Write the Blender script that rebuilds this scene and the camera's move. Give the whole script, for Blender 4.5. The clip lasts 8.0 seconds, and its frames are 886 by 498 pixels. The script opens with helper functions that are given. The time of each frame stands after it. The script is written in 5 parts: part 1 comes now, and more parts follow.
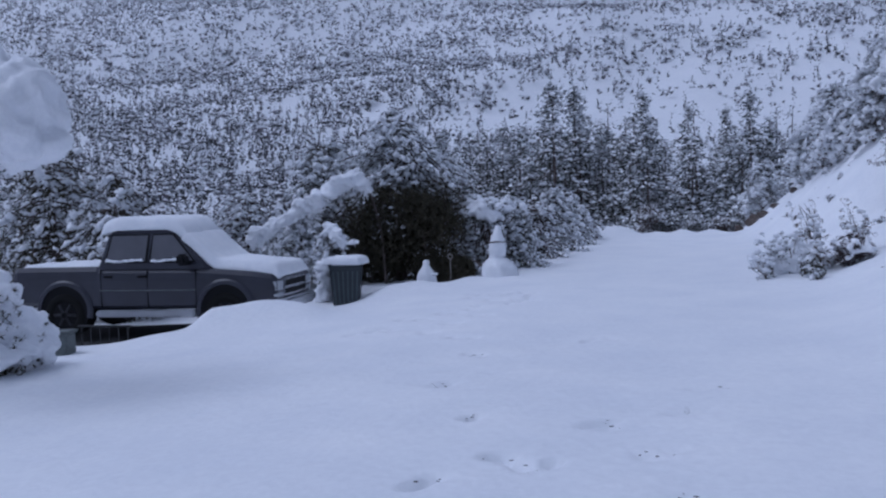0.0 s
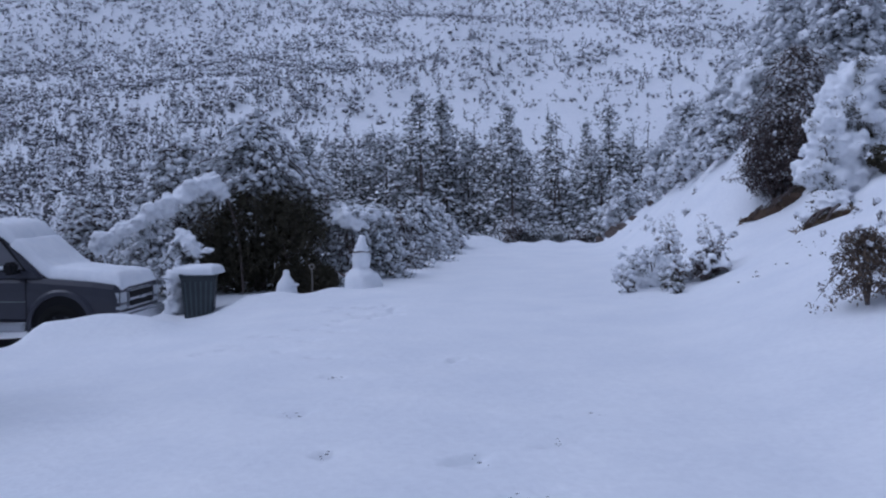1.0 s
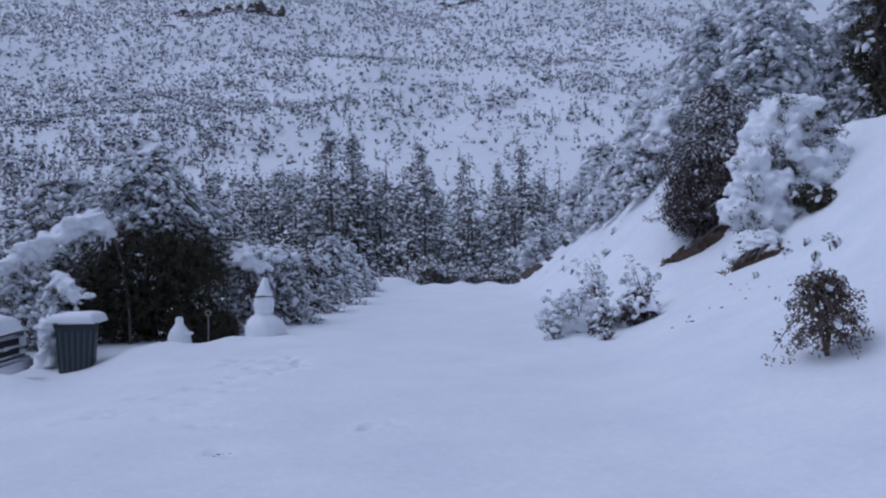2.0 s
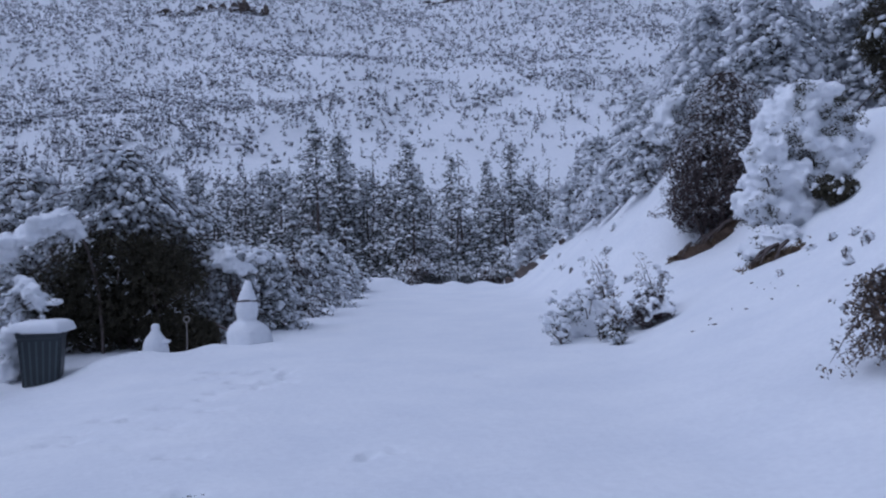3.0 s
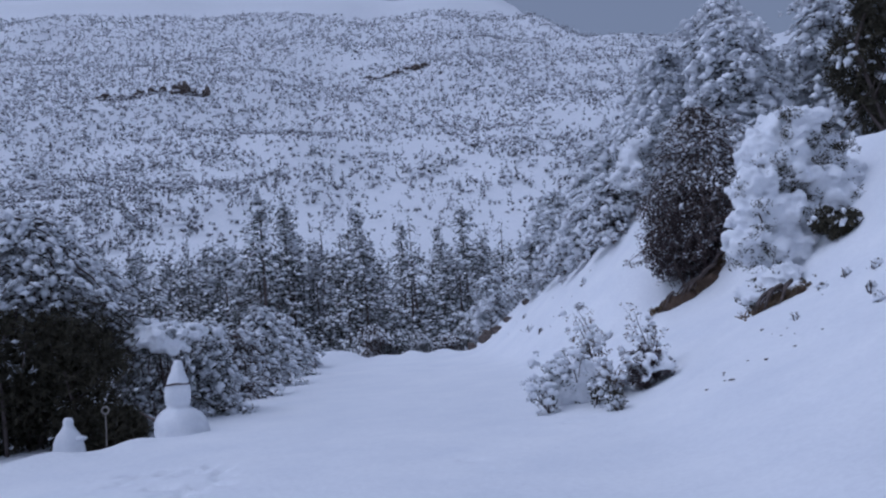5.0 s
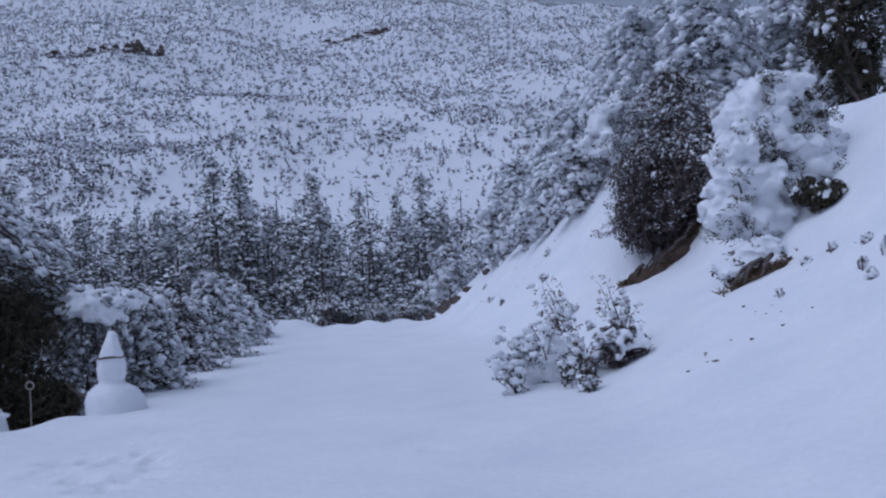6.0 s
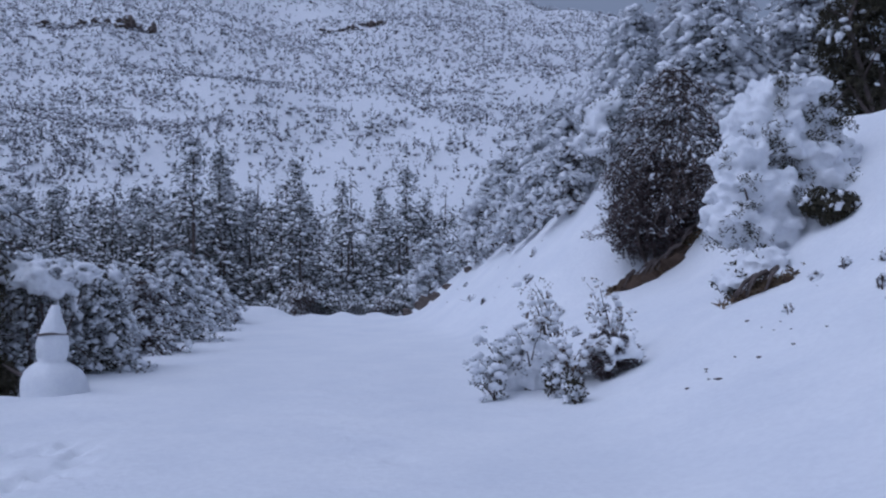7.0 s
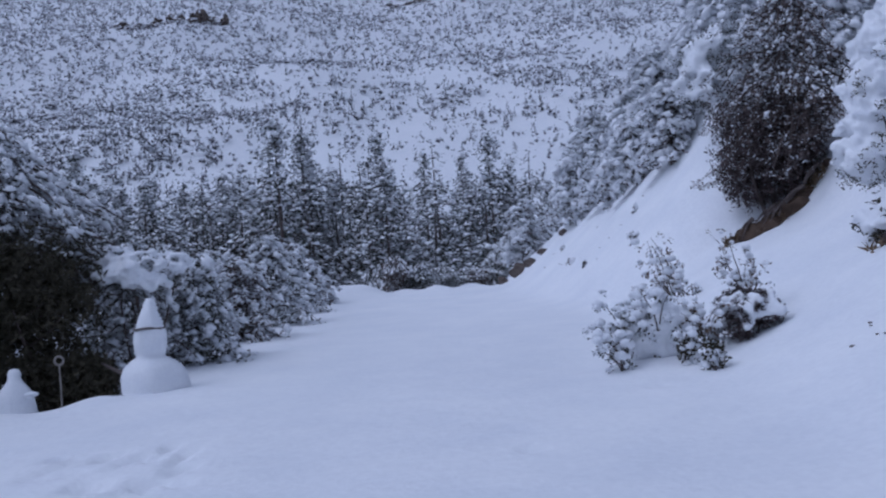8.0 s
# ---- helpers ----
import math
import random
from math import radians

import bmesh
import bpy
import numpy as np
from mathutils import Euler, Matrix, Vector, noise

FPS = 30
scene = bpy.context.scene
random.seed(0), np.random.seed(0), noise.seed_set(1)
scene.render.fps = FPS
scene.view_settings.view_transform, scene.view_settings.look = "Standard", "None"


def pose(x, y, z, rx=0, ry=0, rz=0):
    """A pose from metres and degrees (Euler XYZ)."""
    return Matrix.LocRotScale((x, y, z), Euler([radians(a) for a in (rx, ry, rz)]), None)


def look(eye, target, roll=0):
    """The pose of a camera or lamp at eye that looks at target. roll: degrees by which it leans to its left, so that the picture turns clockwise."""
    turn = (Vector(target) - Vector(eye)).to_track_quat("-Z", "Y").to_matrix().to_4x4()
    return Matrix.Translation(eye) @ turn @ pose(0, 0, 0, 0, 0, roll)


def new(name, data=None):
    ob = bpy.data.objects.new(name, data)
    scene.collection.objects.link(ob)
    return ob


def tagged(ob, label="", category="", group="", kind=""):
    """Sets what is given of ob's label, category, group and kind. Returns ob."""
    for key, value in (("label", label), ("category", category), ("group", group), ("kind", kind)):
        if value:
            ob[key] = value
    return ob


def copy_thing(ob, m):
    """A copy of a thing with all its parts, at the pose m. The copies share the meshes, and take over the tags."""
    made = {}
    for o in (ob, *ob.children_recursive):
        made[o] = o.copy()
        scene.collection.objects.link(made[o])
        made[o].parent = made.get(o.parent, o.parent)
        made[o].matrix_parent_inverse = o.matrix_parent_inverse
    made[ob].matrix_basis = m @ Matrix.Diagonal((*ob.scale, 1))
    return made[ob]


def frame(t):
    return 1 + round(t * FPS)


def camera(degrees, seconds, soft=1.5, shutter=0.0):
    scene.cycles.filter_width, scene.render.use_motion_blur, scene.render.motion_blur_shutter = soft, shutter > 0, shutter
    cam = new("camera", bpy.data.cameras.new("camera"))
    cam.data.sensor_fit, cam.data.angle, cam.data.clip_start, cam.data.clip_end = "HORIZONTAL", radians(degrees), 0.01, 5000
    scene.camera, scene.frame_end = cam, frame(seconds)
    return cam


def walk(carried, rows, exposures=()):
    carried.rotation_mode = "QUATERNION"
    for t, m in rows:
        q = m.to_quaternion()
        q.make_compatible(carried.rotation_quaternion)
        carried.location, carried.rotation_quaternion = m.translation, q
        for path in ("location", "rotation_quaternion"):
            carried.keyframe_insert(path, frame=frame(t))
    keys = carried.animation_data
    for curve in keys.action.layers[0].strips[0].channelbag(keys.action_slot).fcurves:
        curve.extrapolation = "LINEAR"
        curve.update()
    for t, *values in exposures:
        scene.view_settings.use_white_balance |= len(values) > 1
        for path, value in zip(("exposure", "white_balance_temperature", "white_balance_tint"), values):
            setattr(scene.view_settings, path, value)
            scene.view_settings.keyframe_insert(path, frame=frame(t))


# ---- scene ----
cam = camera(54.0, 8.0, soft=2.2, shutter=0.15)
PATH = [
    (0, (1.589, -0.398, 2.003), (1.251, 1.571, 1.905), -1.5),
    (0.3, (1.611, -0.308, 2.049), (1.317, 1.668, 1.963), -0.7),
    (0.5, (1.633, -0.235, 2.088), (1.393, 1.749, 2.0), -0.3),
    (0.8, (1.592, 0.041, 2.071), (1.52, 2.039, 2.03), 0.5),
    (1, (1.565, 0.225, 2.059), (1.533, 2.223, 1.97), -0.4),
    (1.2, (1.579, 0.537, 2.059), (1.565, 2.537, 2.055), -2.4),
    (1.5, (1.599, 1.004, 2.059), (1.628, 3.003, 2.003), -2.6),
    (1.7, (1.581, 1.239, 2.059), (1.694, 3.236, 2.056), -1.5),
    (2.8, (1.484, 2.53, 2.062), (1.696, 4.519, 2.069), 0.2),
    (3, (1.466, 2.765, 2.062), (1.669, 4.755, 2.062), -0.9),
    (3.2, (1.449, 2.941, 2.04), (1.662, 4.927, 2.141), -2.2),
    (3.5, (1.423, 3.205, 2.006), (1.653, 5.192, 2.016), -1.6),
    (3.8, (1.466, 3.514, 2.007), (1.803, 5.483, 2.095), 0.7),
    (4, (1.495, 3.72, 2.007), (1.814, 5.692, 2.111), -1.6),
    (4.2, (1.437, 3.952, 2.024), (1.756, 5.921, 2.162), -4.5),
    (5.3, (1.649, 5.066, 1.891), (1.981, 7.032, 2.05), -3.4),
    (5.5, (1.767, 5.286, 1.929), (2.121, 7.254, 1.969), -2.3),
    (5.8, (1.682, 5.56, 1.952), (2.058, 7.524, 1.979), -2.5),
    (6, (1.626, 5.743, 1.967), (2.039, 7.698, 2.045), -3.2),
    (6.2, (1.706, 5.957, 1.935), (2.09, 7.919, 1.958), -3.2),
    (6.5, (1.826, 6.277, 1.886), (2.11, 8.255, 1.975), -3.3),
    (6.8, (1.831, 6.546, 1.896), (2.128, 8.523, 1.954), -1.3),
    (7, (1.834, 6.725, 1.903), (2.288, 8.671, 1.975), 0.4),
    (7.2, (1.763, 6.919, 1.917), (2.233, 8.862, 1.958), -0.3),
    (7.5, (1.657, 7.209, 1.938), (2.008, 9.178, 1.974), -3.0),
    (7.6, (1.674, 7.296, 1.927), (1.945, 9.276, 2.014), -3.6),
    (7.8, (1.707, 7.471, 1.906), (1.939, 9.458, 1.925), -3.7),
    (8, (1.741, 7.646, 1.885), (2.004, 9.629, 1.892), -3.7),
]
walk(cam, [(t, look(eye, target, roll)) for t, eye, target, roll in PATH], [(0, -1.08, 4940, 17), (8, -1.08, 4940, 17)])

# ---- world, sun, exposure ----
scene.view_settings.exposure = 0.0
world = bpy.data.worlds.new("world")
scene.world = world
world.use_nodes = True
wn = world.node_tree
sky = wn.nodes.new("ShaderNodeTexSky")
sky.sky_type = "NISHITA"
sky.sun_disc = False
sky.sun_elevation = radians(60)
sky.sun_rotation = radians(268)
sky.air_density, sky.dust_density, sky.ozone_density = 1.0, 6.0, 1.5
wn.nodes["Background"].inputs["Strength"].default_value = 0.14
cloud = wn.nodes.new("ShaderNodeHueSaturation")  # a closed cloud deck greys the sky
cloud.inputs["Saturation"].default_value = 0.4
wn.links.new(sky.outputs["Color"], cloud.inputs["Color"])
deck = wn.nodes.new("ShaderNodeMix")  # even light of the overcast, the same all round
deck.data_type, deck.blend_type = "RGBA", "ADD"
deck.inputs["Factor"].default_value = 1.0
deck.inputs[7].default_value = (0.60, 0.582, 0.566, 1)
wn.links.new(cloud.outputs["Color"], deck.inputs[6])
wn.links.new(deck.outputs[2], wn.nodes["Background"].inputs["Color"])

sun_data = bpy.data.lights.new("sun", "SUN")
sun_data.energy, sun_data.angle, sun_data.color = 0.2, radians(80), (1.0, 0.97, 0.94)
sun = new("sun", sun_data)
sun.matrix_world = look((-18.0, -0.6, 31.2), (0, 0, 0))

rng = np.random.default_rng(7)


# ---- materials ----
def material(name, base, rough=0.8, metal=0.0, spec=0.3):
    m = bpy.data.materials.new(name)
    m.use_nodes = True
    b = m.node_tree.nodes["Principled BSDF"]
    b.inputs["Base Color"].default_value = (*base, 1)
    b.inputs["Roughness"].default_value = rough
    b.inputs["Metallic"].default_value = metal
    b.inputs["Specular IOR Level"].default_value = spec
    return m, m.node_tree, b


def noise_node(nt, scale, detail=4, rough=0.55, coords="Object"):
    tc = nt.nodes.new("ShaderNodeTexCoord")
    n = nt.nodes.new("ShaderNodeTexNoise")
    n.inputs["Scale"].default_value, n.inputs["Detail"].default_value, n.inputs["Roughness"].default_value = scale, detail, rough
    nt.links.new(tc.outputs[coords], n.inputs["Vector"])
    return n


def ramp(nt, src, stops):
    r = nt.nodes.new("ShaderNodeValToRGB")
    while len(r.color_ramp.elements) < len(stops):
        r.color_ramp.elements.new(0.5)
    for e, (p, c) in zip(r.color_ramp.elements, stops):
        e.position, e.color = p, (*c, 1)
    nt.links.new(src, r.inputs["Fac"])
    return r


def mix(nt, kind, fac, a, b):
    n = nt.nodes.new("ShaderNodeMix")
    n.data_type, n.blend_type = "RGBA", kind
    n.inputs["Factor"].default_value = fac
    nt.links.new(a, n.inputs[6])
    nt.links.new(b, n.inputs[7])
    return n.outputs[2]


def bump(nt, b, pairs):
    last = None
    for src, strength, dist in pairs:
        n = nt.nodes.new("ShaderNodeBump")
        n.inputs["Strength"].default_value, n.inputs["Distance"].default_value = strength, dist
        nt.links.new(src, n.inputs["Height"])
        if last:
            nt.links.new(last.outputs["Normal"], n.inputs["Normal"])
        last = n
    nt.links.new(last.outputs["Normal"], b.inputs["Normal"])


def snow_material(name, big, small, relief):
    m, nt, b = material(name, (0.85, 0.87, 0.9), 0.75, 0, 0.25)
    n1, n2 = noise_node(nt, big, 5), noise_node(nt, small, 6, 0.65)
    c1 = ramp(nt, n1.outputs["Fac"], [(0.3, (0.80, 0.82, 0.86)), (0.7, (0.88, 0.89, 0.91))])
    c2 = ramp(nt, n2.outputs["Fac"], [(0.3, (0.93, 0.93, 0.94)), (0.65, (1, 1, 1))])
    nt.links.new(mix(nt, "MULTIPLY", 1.0, c1.outputs["Color"], c2.outputs["Color"]), b.inputs["Base Color"])
    bump(nt, b, [(n1.outputs["Fac"], 0.5, relief), (n2.outputs["Fac"], 0.35, relief * 0.2)])
    return m


SNOW = snow_material("snow_ground", 0.9, 14, 0.10)
PILLOW = snow_material("snow_load", 4.0, 30, 0.05)


def foliage_material(name, dark, light, frost=0.0, rough=0.7):
    m, nt, b = material(name, dark, rough, 0, 0.25)
    g = nt.nodes.new("ShaderNodeNewGeometry")
    r = ramp(nt, g.outputs["Random Per Island"], [(0.0, dark), (0.96 - frost, light), (0.99 - frost, tuple(0.5 * v + 0.06 for v in light) if frost < 0.03 else (0.40, 0.41, 0.43)), (1.0, tuple(0.5 * v + 0.08 for v in light) if frost < 0.03 else (0.68, 0.70, 0.73))])
    n = noise_node(nt, 0.8, 3)
    c2 = ramp(nt, n.outputs["Fac"], [(0.3, (0.65, 0.65, 0.65)), (0.7, (1.15, 1.15, 1.15))])
    nt.links.new(mix(nt, "MULTIPLY", 1.0, r.outputs["Color"], c2.outputs["Color"]), b.inputs["Base Color"])
    return m


PINE = foliage_material("pine_needles", (0.048, 0.058, 0.052), (0.14, 0.148, 0.136), 0.38)
CEDAR = foliage_material("cedar_foliage", (0.036, 0.034, 0.024), (0.085, 0.074, 0.046))
OAK = foliage_material("oak_leaves", (0.07, 0.058, 0.055), (0.18, 0.14, 0.13), 0.16)
HOLM = foliage_material("holm_leaves", (0.05, 0.055, 0.045), (0.145, 0.138, 0.118), 0.36)
# both hill colours are lightened beyond frost to stand in for distance haze
HAZED_SCRUB = foliage_material("hazed_hill_scrub", (0.135, 0.122, 0.142), (0.275, 0.252, 0.282), 0.32)
HAZED_JUNIPER = foliage_material("hazed_hill_juniper", (0.07, 0.068, 0.076), (0.165, 0.156, 0.164), 0.20)
OAKDARK = foliage_material("bank_oak_leaves", (0.042, 0.033, 0.034), (0.125, 0.095, 0.095), 0.05)
DRYLEAF = foliage_material("dry_leaves", (0.07, 0.052, 0.042), (0.19, 0.14, 0.10), 0.05)
STRAW = foliage_material("dry_grass", (0.10, 0.07, 0.045), (0.22, 0.16, 0.10))


def rough_material(name, a, b_, scale, relief, rough=0.85):
    m, nt, b = material(name, a, rough)
    n1, n2 = noise_node(nt, scale, 5), noise_node(nt, scale * 9, 5)
    c1 = ramp(nt, n1.outputs["Fac"], [(0.3, a), (0.7, b_)])
    c2 = ramp(nt, n2.outputs["Fac"], [(0.3, (0.7, 0.7, 0.7)), (0.7, (1.1, 1.1, 1.1))])
    nt.links.new(mix(nt, "MULTIPLY", 1.0, c1.outputs["Color"], c2.outputs["Color"]), b.inputs["Base Color"])
    bump(nt, b, [(n1.outputs["Fac"], 0.6, relief), (n2.outputs["Fac"], 0.5, relief * 0.3)])
    return m


BARK = rough_material("bark", (0.07, 0.055, 0.05), (0.16, 0.13, 0.12), 6, 0.03)
EARTH = rough_material("bare_earth", (0.05, 0.034, 0.025), (0.12, 0.08, 0.055), 4, 0.06)
ROCK = rough_material("rock", (0.08, 0.062, 0.055), (0.2, 0.165, 0.145), 1.2, 0.15)
ASPHALT = rough_material("asphalt", (0.035, 0.035, 0.038), (0.06, 0.06, 0.065), 3, 0.02)
WOOD = rough_material("weathered_wood", (0.2, 0.18, 0.16), (0.34, 0.31, 0.28), 5, 0.01)
GREYBOX = rough_material("grey_painted_metal", (0.11, 0.13, 0.13), (0.16, 0.18, 0.18), 3, 0.004, 0.5)


def paint_material(name, base, rough, metal=0.0, spec=0.5):
    m, nt, b = material(name, base, rough, metal, spec)
    n1, n2 = noise_node(nt, 1.7, 4), noise_node(nt, 40, 4)
    c1 = ramp(nt, n1.outputs["Fac"], [(0.3, tuple(v * 0.85 for v in base)), (0.7, tuple(v * 1.12 for v in base))])
    nt.links.new(c1.outputs["Color"], b.inputs["Base Color"])
    bump(nt, b, [(n2.outputs["Fac"], 0.08, 0.002)])
    return m


PAINT = paint_material("truck_paint", (0.031, 0.032, 0.046), 0.36)
BLACK = paint_material("black_plastic", (0.010, 0.010, 0.012), 0.7, 0.0, 0.15)
RUBBER = paint_material("rubber", (0.013, 0.013, 0.013), 0.9, 0.0, 0.15)
CHROME = paint_material("chrome", (0.55, 0.56, 0.6), 0.25, 1.0)
# grey base colour stands in for snow reflected in the truck windows
GLASS = paint_material("snow_reflection_glass", (0.10, 0.10, 0.115), 0.22, 0.0, 0.5)
LAMP = paint_material("headlamp_lens", (0.5, 0.52, 0.55), 0.15, 0.0, 0.6)
BINGREEN = paint_material("bin_plastic", (0.028, 0.038, 0.046), 0.5)
BINRIB = paint_material("pale_rib_plastic", (0.07, 0.09, 0.098), 0.55)
SILVER = paint_material("dull_silver_paint", (0.36, 0.37, 0.40), 0.55, 0.0, 0.3)
DARKRIM = paint_material("dark_wheel_metal", (0.028, 0.028, 0.032), 0.45, 0.5)
IRON = paint_material("black_iron", (0.02, 0.02, 0.022), 0.5, 0.3)


# ---- mesh tools ----
def mesh_of(name, groups, mats):
    """groups: (verts (n,3), faces (m,k), material index, smooth)."""
    me = bpy.data.meshes.new(name)
    vs, loops, starts, totals, mi, sm = [], [], [], [], [], []
    off = lo = 0
    for v, f, k, s in groups:
        v, f = np.asarray(v, np.float32), np.asarray(f, np.int32)
        if not len(f):
            continue
        vs.append(v)
        loops.append((f + off).ravel())
        n, w = f.shape
        starts.append(lo + np.arange(n) * w)
        totals.append(np.full(n, w))
        mi.append(np.full(n, k))
        sm.append(np.full(n, bool(s)))
        off += len(v)
        lo += n * w
    vs, loops = np.concatenate(vs), np.concatenate(loops)
    me.vertices.add(len(vs))
    me.vertices.foreach_set("co", vs.ravel())
    me.loops.add(len(loops))
    me.loops.foreach_set("vertex_index", loops.astype(np.int32))
    starts = np.concatenate(starts)
    me.polygons.add(len(starts))
    me.polygons.foreach_set("loop_start", starts.astype(np.int32))
    me.polygons.foreach_set("loop_total", np.concatenate(totals).astype(np.int32))
    for m in mats:
        me.materials.append(m)
    me.polygons.foreach_set("material_index", np.concatenate(mi).astype(np.int32))
    me.polygons.foreach_set("use_smooth", np.concatenate(sm))
    me.update(calc_edges=True)
    me.validate()
    return me


def piece(name, groups, mats, parent=None, label="", at=None):
    ob = new(name, mesh_of(name, groups, mats if isinstance(mats, (list, tuple)) else [mats]))
    if parent:
        ob.parent = parent
    if at is not None:
        ob.matrix_basis = at
    return tagged(ob, label) if label else ob


def part(name, bm, mat, parent, label="", smooth=False):
    me = bpy.data.meshes.new(name)
    bmesh.ops.recalc_face_normals(bm, faces=bm.faces)
    for f in bm.faces:
        f.smooth = smooth
    bm.to_mesh(me)
    bm.free()
    me.materials.append(mat)
    ob = new(name, me)
    if parent:
        ob.parent = parent
    return tagged(ob, label) if label else ob


def box(bm, x0, x1, y0, y1, z0, z1, bevel=0.0, segs=2):
    r = bmesh.ops.create_cube(bm, size=1)
    vs = r["verts"]
    for v in vs:
        v.co = (x0 + (v.co.x + 0.5) * (x1 - x0), y0 + (v.co.y + 0.5) * (y1 - y0), z0 + (v.co.z + 0.5) * (z1 - z0))
    if bevel:
        es = list({e for v in vs for e in v.link_edges})
        bmesh.ops.bevel(bm, geom=es, offset=bevel, segments=segs, affect="EDGES")
    return vs


def cyl(bm, a, b, r0, r1=None, n=16):
    a, b = Vector(a), Vector(b)
    q = (b - a).to_track_quat("Z", "Y").to_matrix().to_4x4()
    bmesh.ops.create_cone(bm, cap_ends=True, segments=n, radius1=r0, radius2=r0 if r1 is None else r1, depth=(b - a).length,
                          matrix=Matrix.Translation((a + b) / 2) @ q)


def loft(bm, rings, caps=True):
    rows = [[bm.verts.new(p) for p in r] for r in rings]
    n = len(rows[0])
    for a, b in zip(rows, rows[1:]):
        for i in range(n):
            bm.faces.new((a[i], a[(i + 1) % n], b[(i + 1) % n], b[i]))
    if caps:
        bm.faces.new(rows[0][::-1])
        bm.faces.new(rows[-1])


def empty(name, at=(0, 0, 0), rz=0, label="", category="", group="", kind=""):
    ob = new(name)
    ob.matrix_basis = pose(*at, 0, 0, rz)
    return tagged(ob, label, category, group, kind)


def ico(sub):
    bm = bmesh.new()
    bmesh.ops.create_icosphere(bm, subdivisions=sub, radius=1)
    v = np.array([p.co[:] for p in bm.verts])
    f = np.array([[q.index for q in p.verts] for p in bm.faces])
    bm.free()
    return v, f


OCTA = (np.array([(1, 0, 0), (0, 1, 0), (-1, 0, 0), (0, -1, 0), (0, 0, 1), (0, 0, -0.6)], float),
        np.array([(0, 1, 4), (1, 2, 4), (2, 3, 4), (3, 0, 4), (1, 0, 5), (2, 1, 5), (3, 2, 5), (0, 3, 5)]))


def lumpy(t, amount):
    v, f = t
    return v * (1 + rng.uniform(-amount, amount, (len(v), 1))), f


BLOBS = [lumpy(ico(1), 0.22) for _ in range(3)]
FINE = [lumpy(ico(2), 0.10) for _ in range(4)]
CAPLET = (OCTA[0][:5] + [0, 0, -0.2], OCTA[1][:4])
CHIPS = [lumpy(CAPLET, 0.3) for _ in range(4)]
LUMPS = [lumpy(OCTA, 0.25) for _ in range(5)]


def tuft(spikes, width):
    d = rng.normal(size=(spikes, 3))
    d /= np.linalg.norm(d, axis=1)[:, None]
    s = np.cross(d, rng.normal(size=(spikes, 3)))
    s *= width / np.linalg.norm(s, axis=1)[:, None]
    ln = rng.uniform(0.6, 1.0, (spikes, 1))
    v = np.stack([d * 0.1 - s, d * 0.1 + s, d * ln], 1).reshape(-1, 3)
    return v, np.arange(spikes * 3).reshape(-1, 3)


def leaves(count, size):
    c = rng.normal(size=(count, 3))
    c *= (rng.uniform(0.2, 1, (count, 1)) ** 0.5) / np.linalg.norm(c, axis=1)[:, None]
    a = rng.normal(size=(count, 3))
    a /= np.linalg.norm(a, axis=1)[:, None]
    b = np.cross(a, rng.normal(size=(count, 3)))
    b /= np.linalg.norm(b, axis=1)[:, None]
    v = np.stack([c - a * size, c + b * size * 0.45, c + a * size, c - b * size * 0.45], 1).reshape(-1, 3)
    return v, np.arange(count * 4).reshape(-1, 4)


TUFTS = [tuft(7, 0.12) for _ in range(5)]
NEEDLES = [tuft(4, 0.19) for _ in range(6)]
SPRAY = [(v * [1, 1, 0.75], f) for v, f in (tuft(6, 0.27) for _ in range(6))]
LEAFY = [leaves(6, 0.40) for _ in range(5)]


def turns(n, tilt=None):
    """n random rotation matrices; tilt: turn about z, and lean by up to that many radians."""
    if tilt is None:
        q = rng.normal(size=(n, 4))
        q /= np.linalg.norm(q, axis=1)[:, None]
    else:
        yaw, lean, ax = rng.uniform(0, 6.283, n), rng.uniform(-tilt, tilt, n) / 2, rng.uniform(0, 6.283, n)
        cw, sw, cl, sl = np.cos(yaw / 2), np.sin(yaw / 2), np.cos(lean), np.sin(lean)
        lx, ly = sl * np.cos(ax), sl * np.sin(ax)
        q = np.stack([cl * cw, lx * cw + ly * sw, ly * cw - lx * sw, cl * sw], 1)
    w, x, y, z = q.T
    return np.stack([np.stack([1 - 2 * (y * y + z * z), 2 * (x * y - z * w), 2 * (x * z + y * w)], 1),
                     np.stack([2 * (x * y + z * w), 1 - 2 * (x * x + z * z), 2 * (y * z - x * w)], 1),
                     np.stack([2 * (x * z - y * w), 2 * (y * z + x * w), 1 - 2 * (x * x + y * y)], 1)], 1)


def along(d):
    """Rotations that lay the x axis along each direction."""
    x = d / np.linalg.norm(d, axis=1)[:, None]
    y = np.cross([0, 0, 1.0], x)
    y /= np.linalg.norm(y, axis=1)[:, None] + 1e-6
    return np.stack([x, y, np.cross(x, y)], 2)


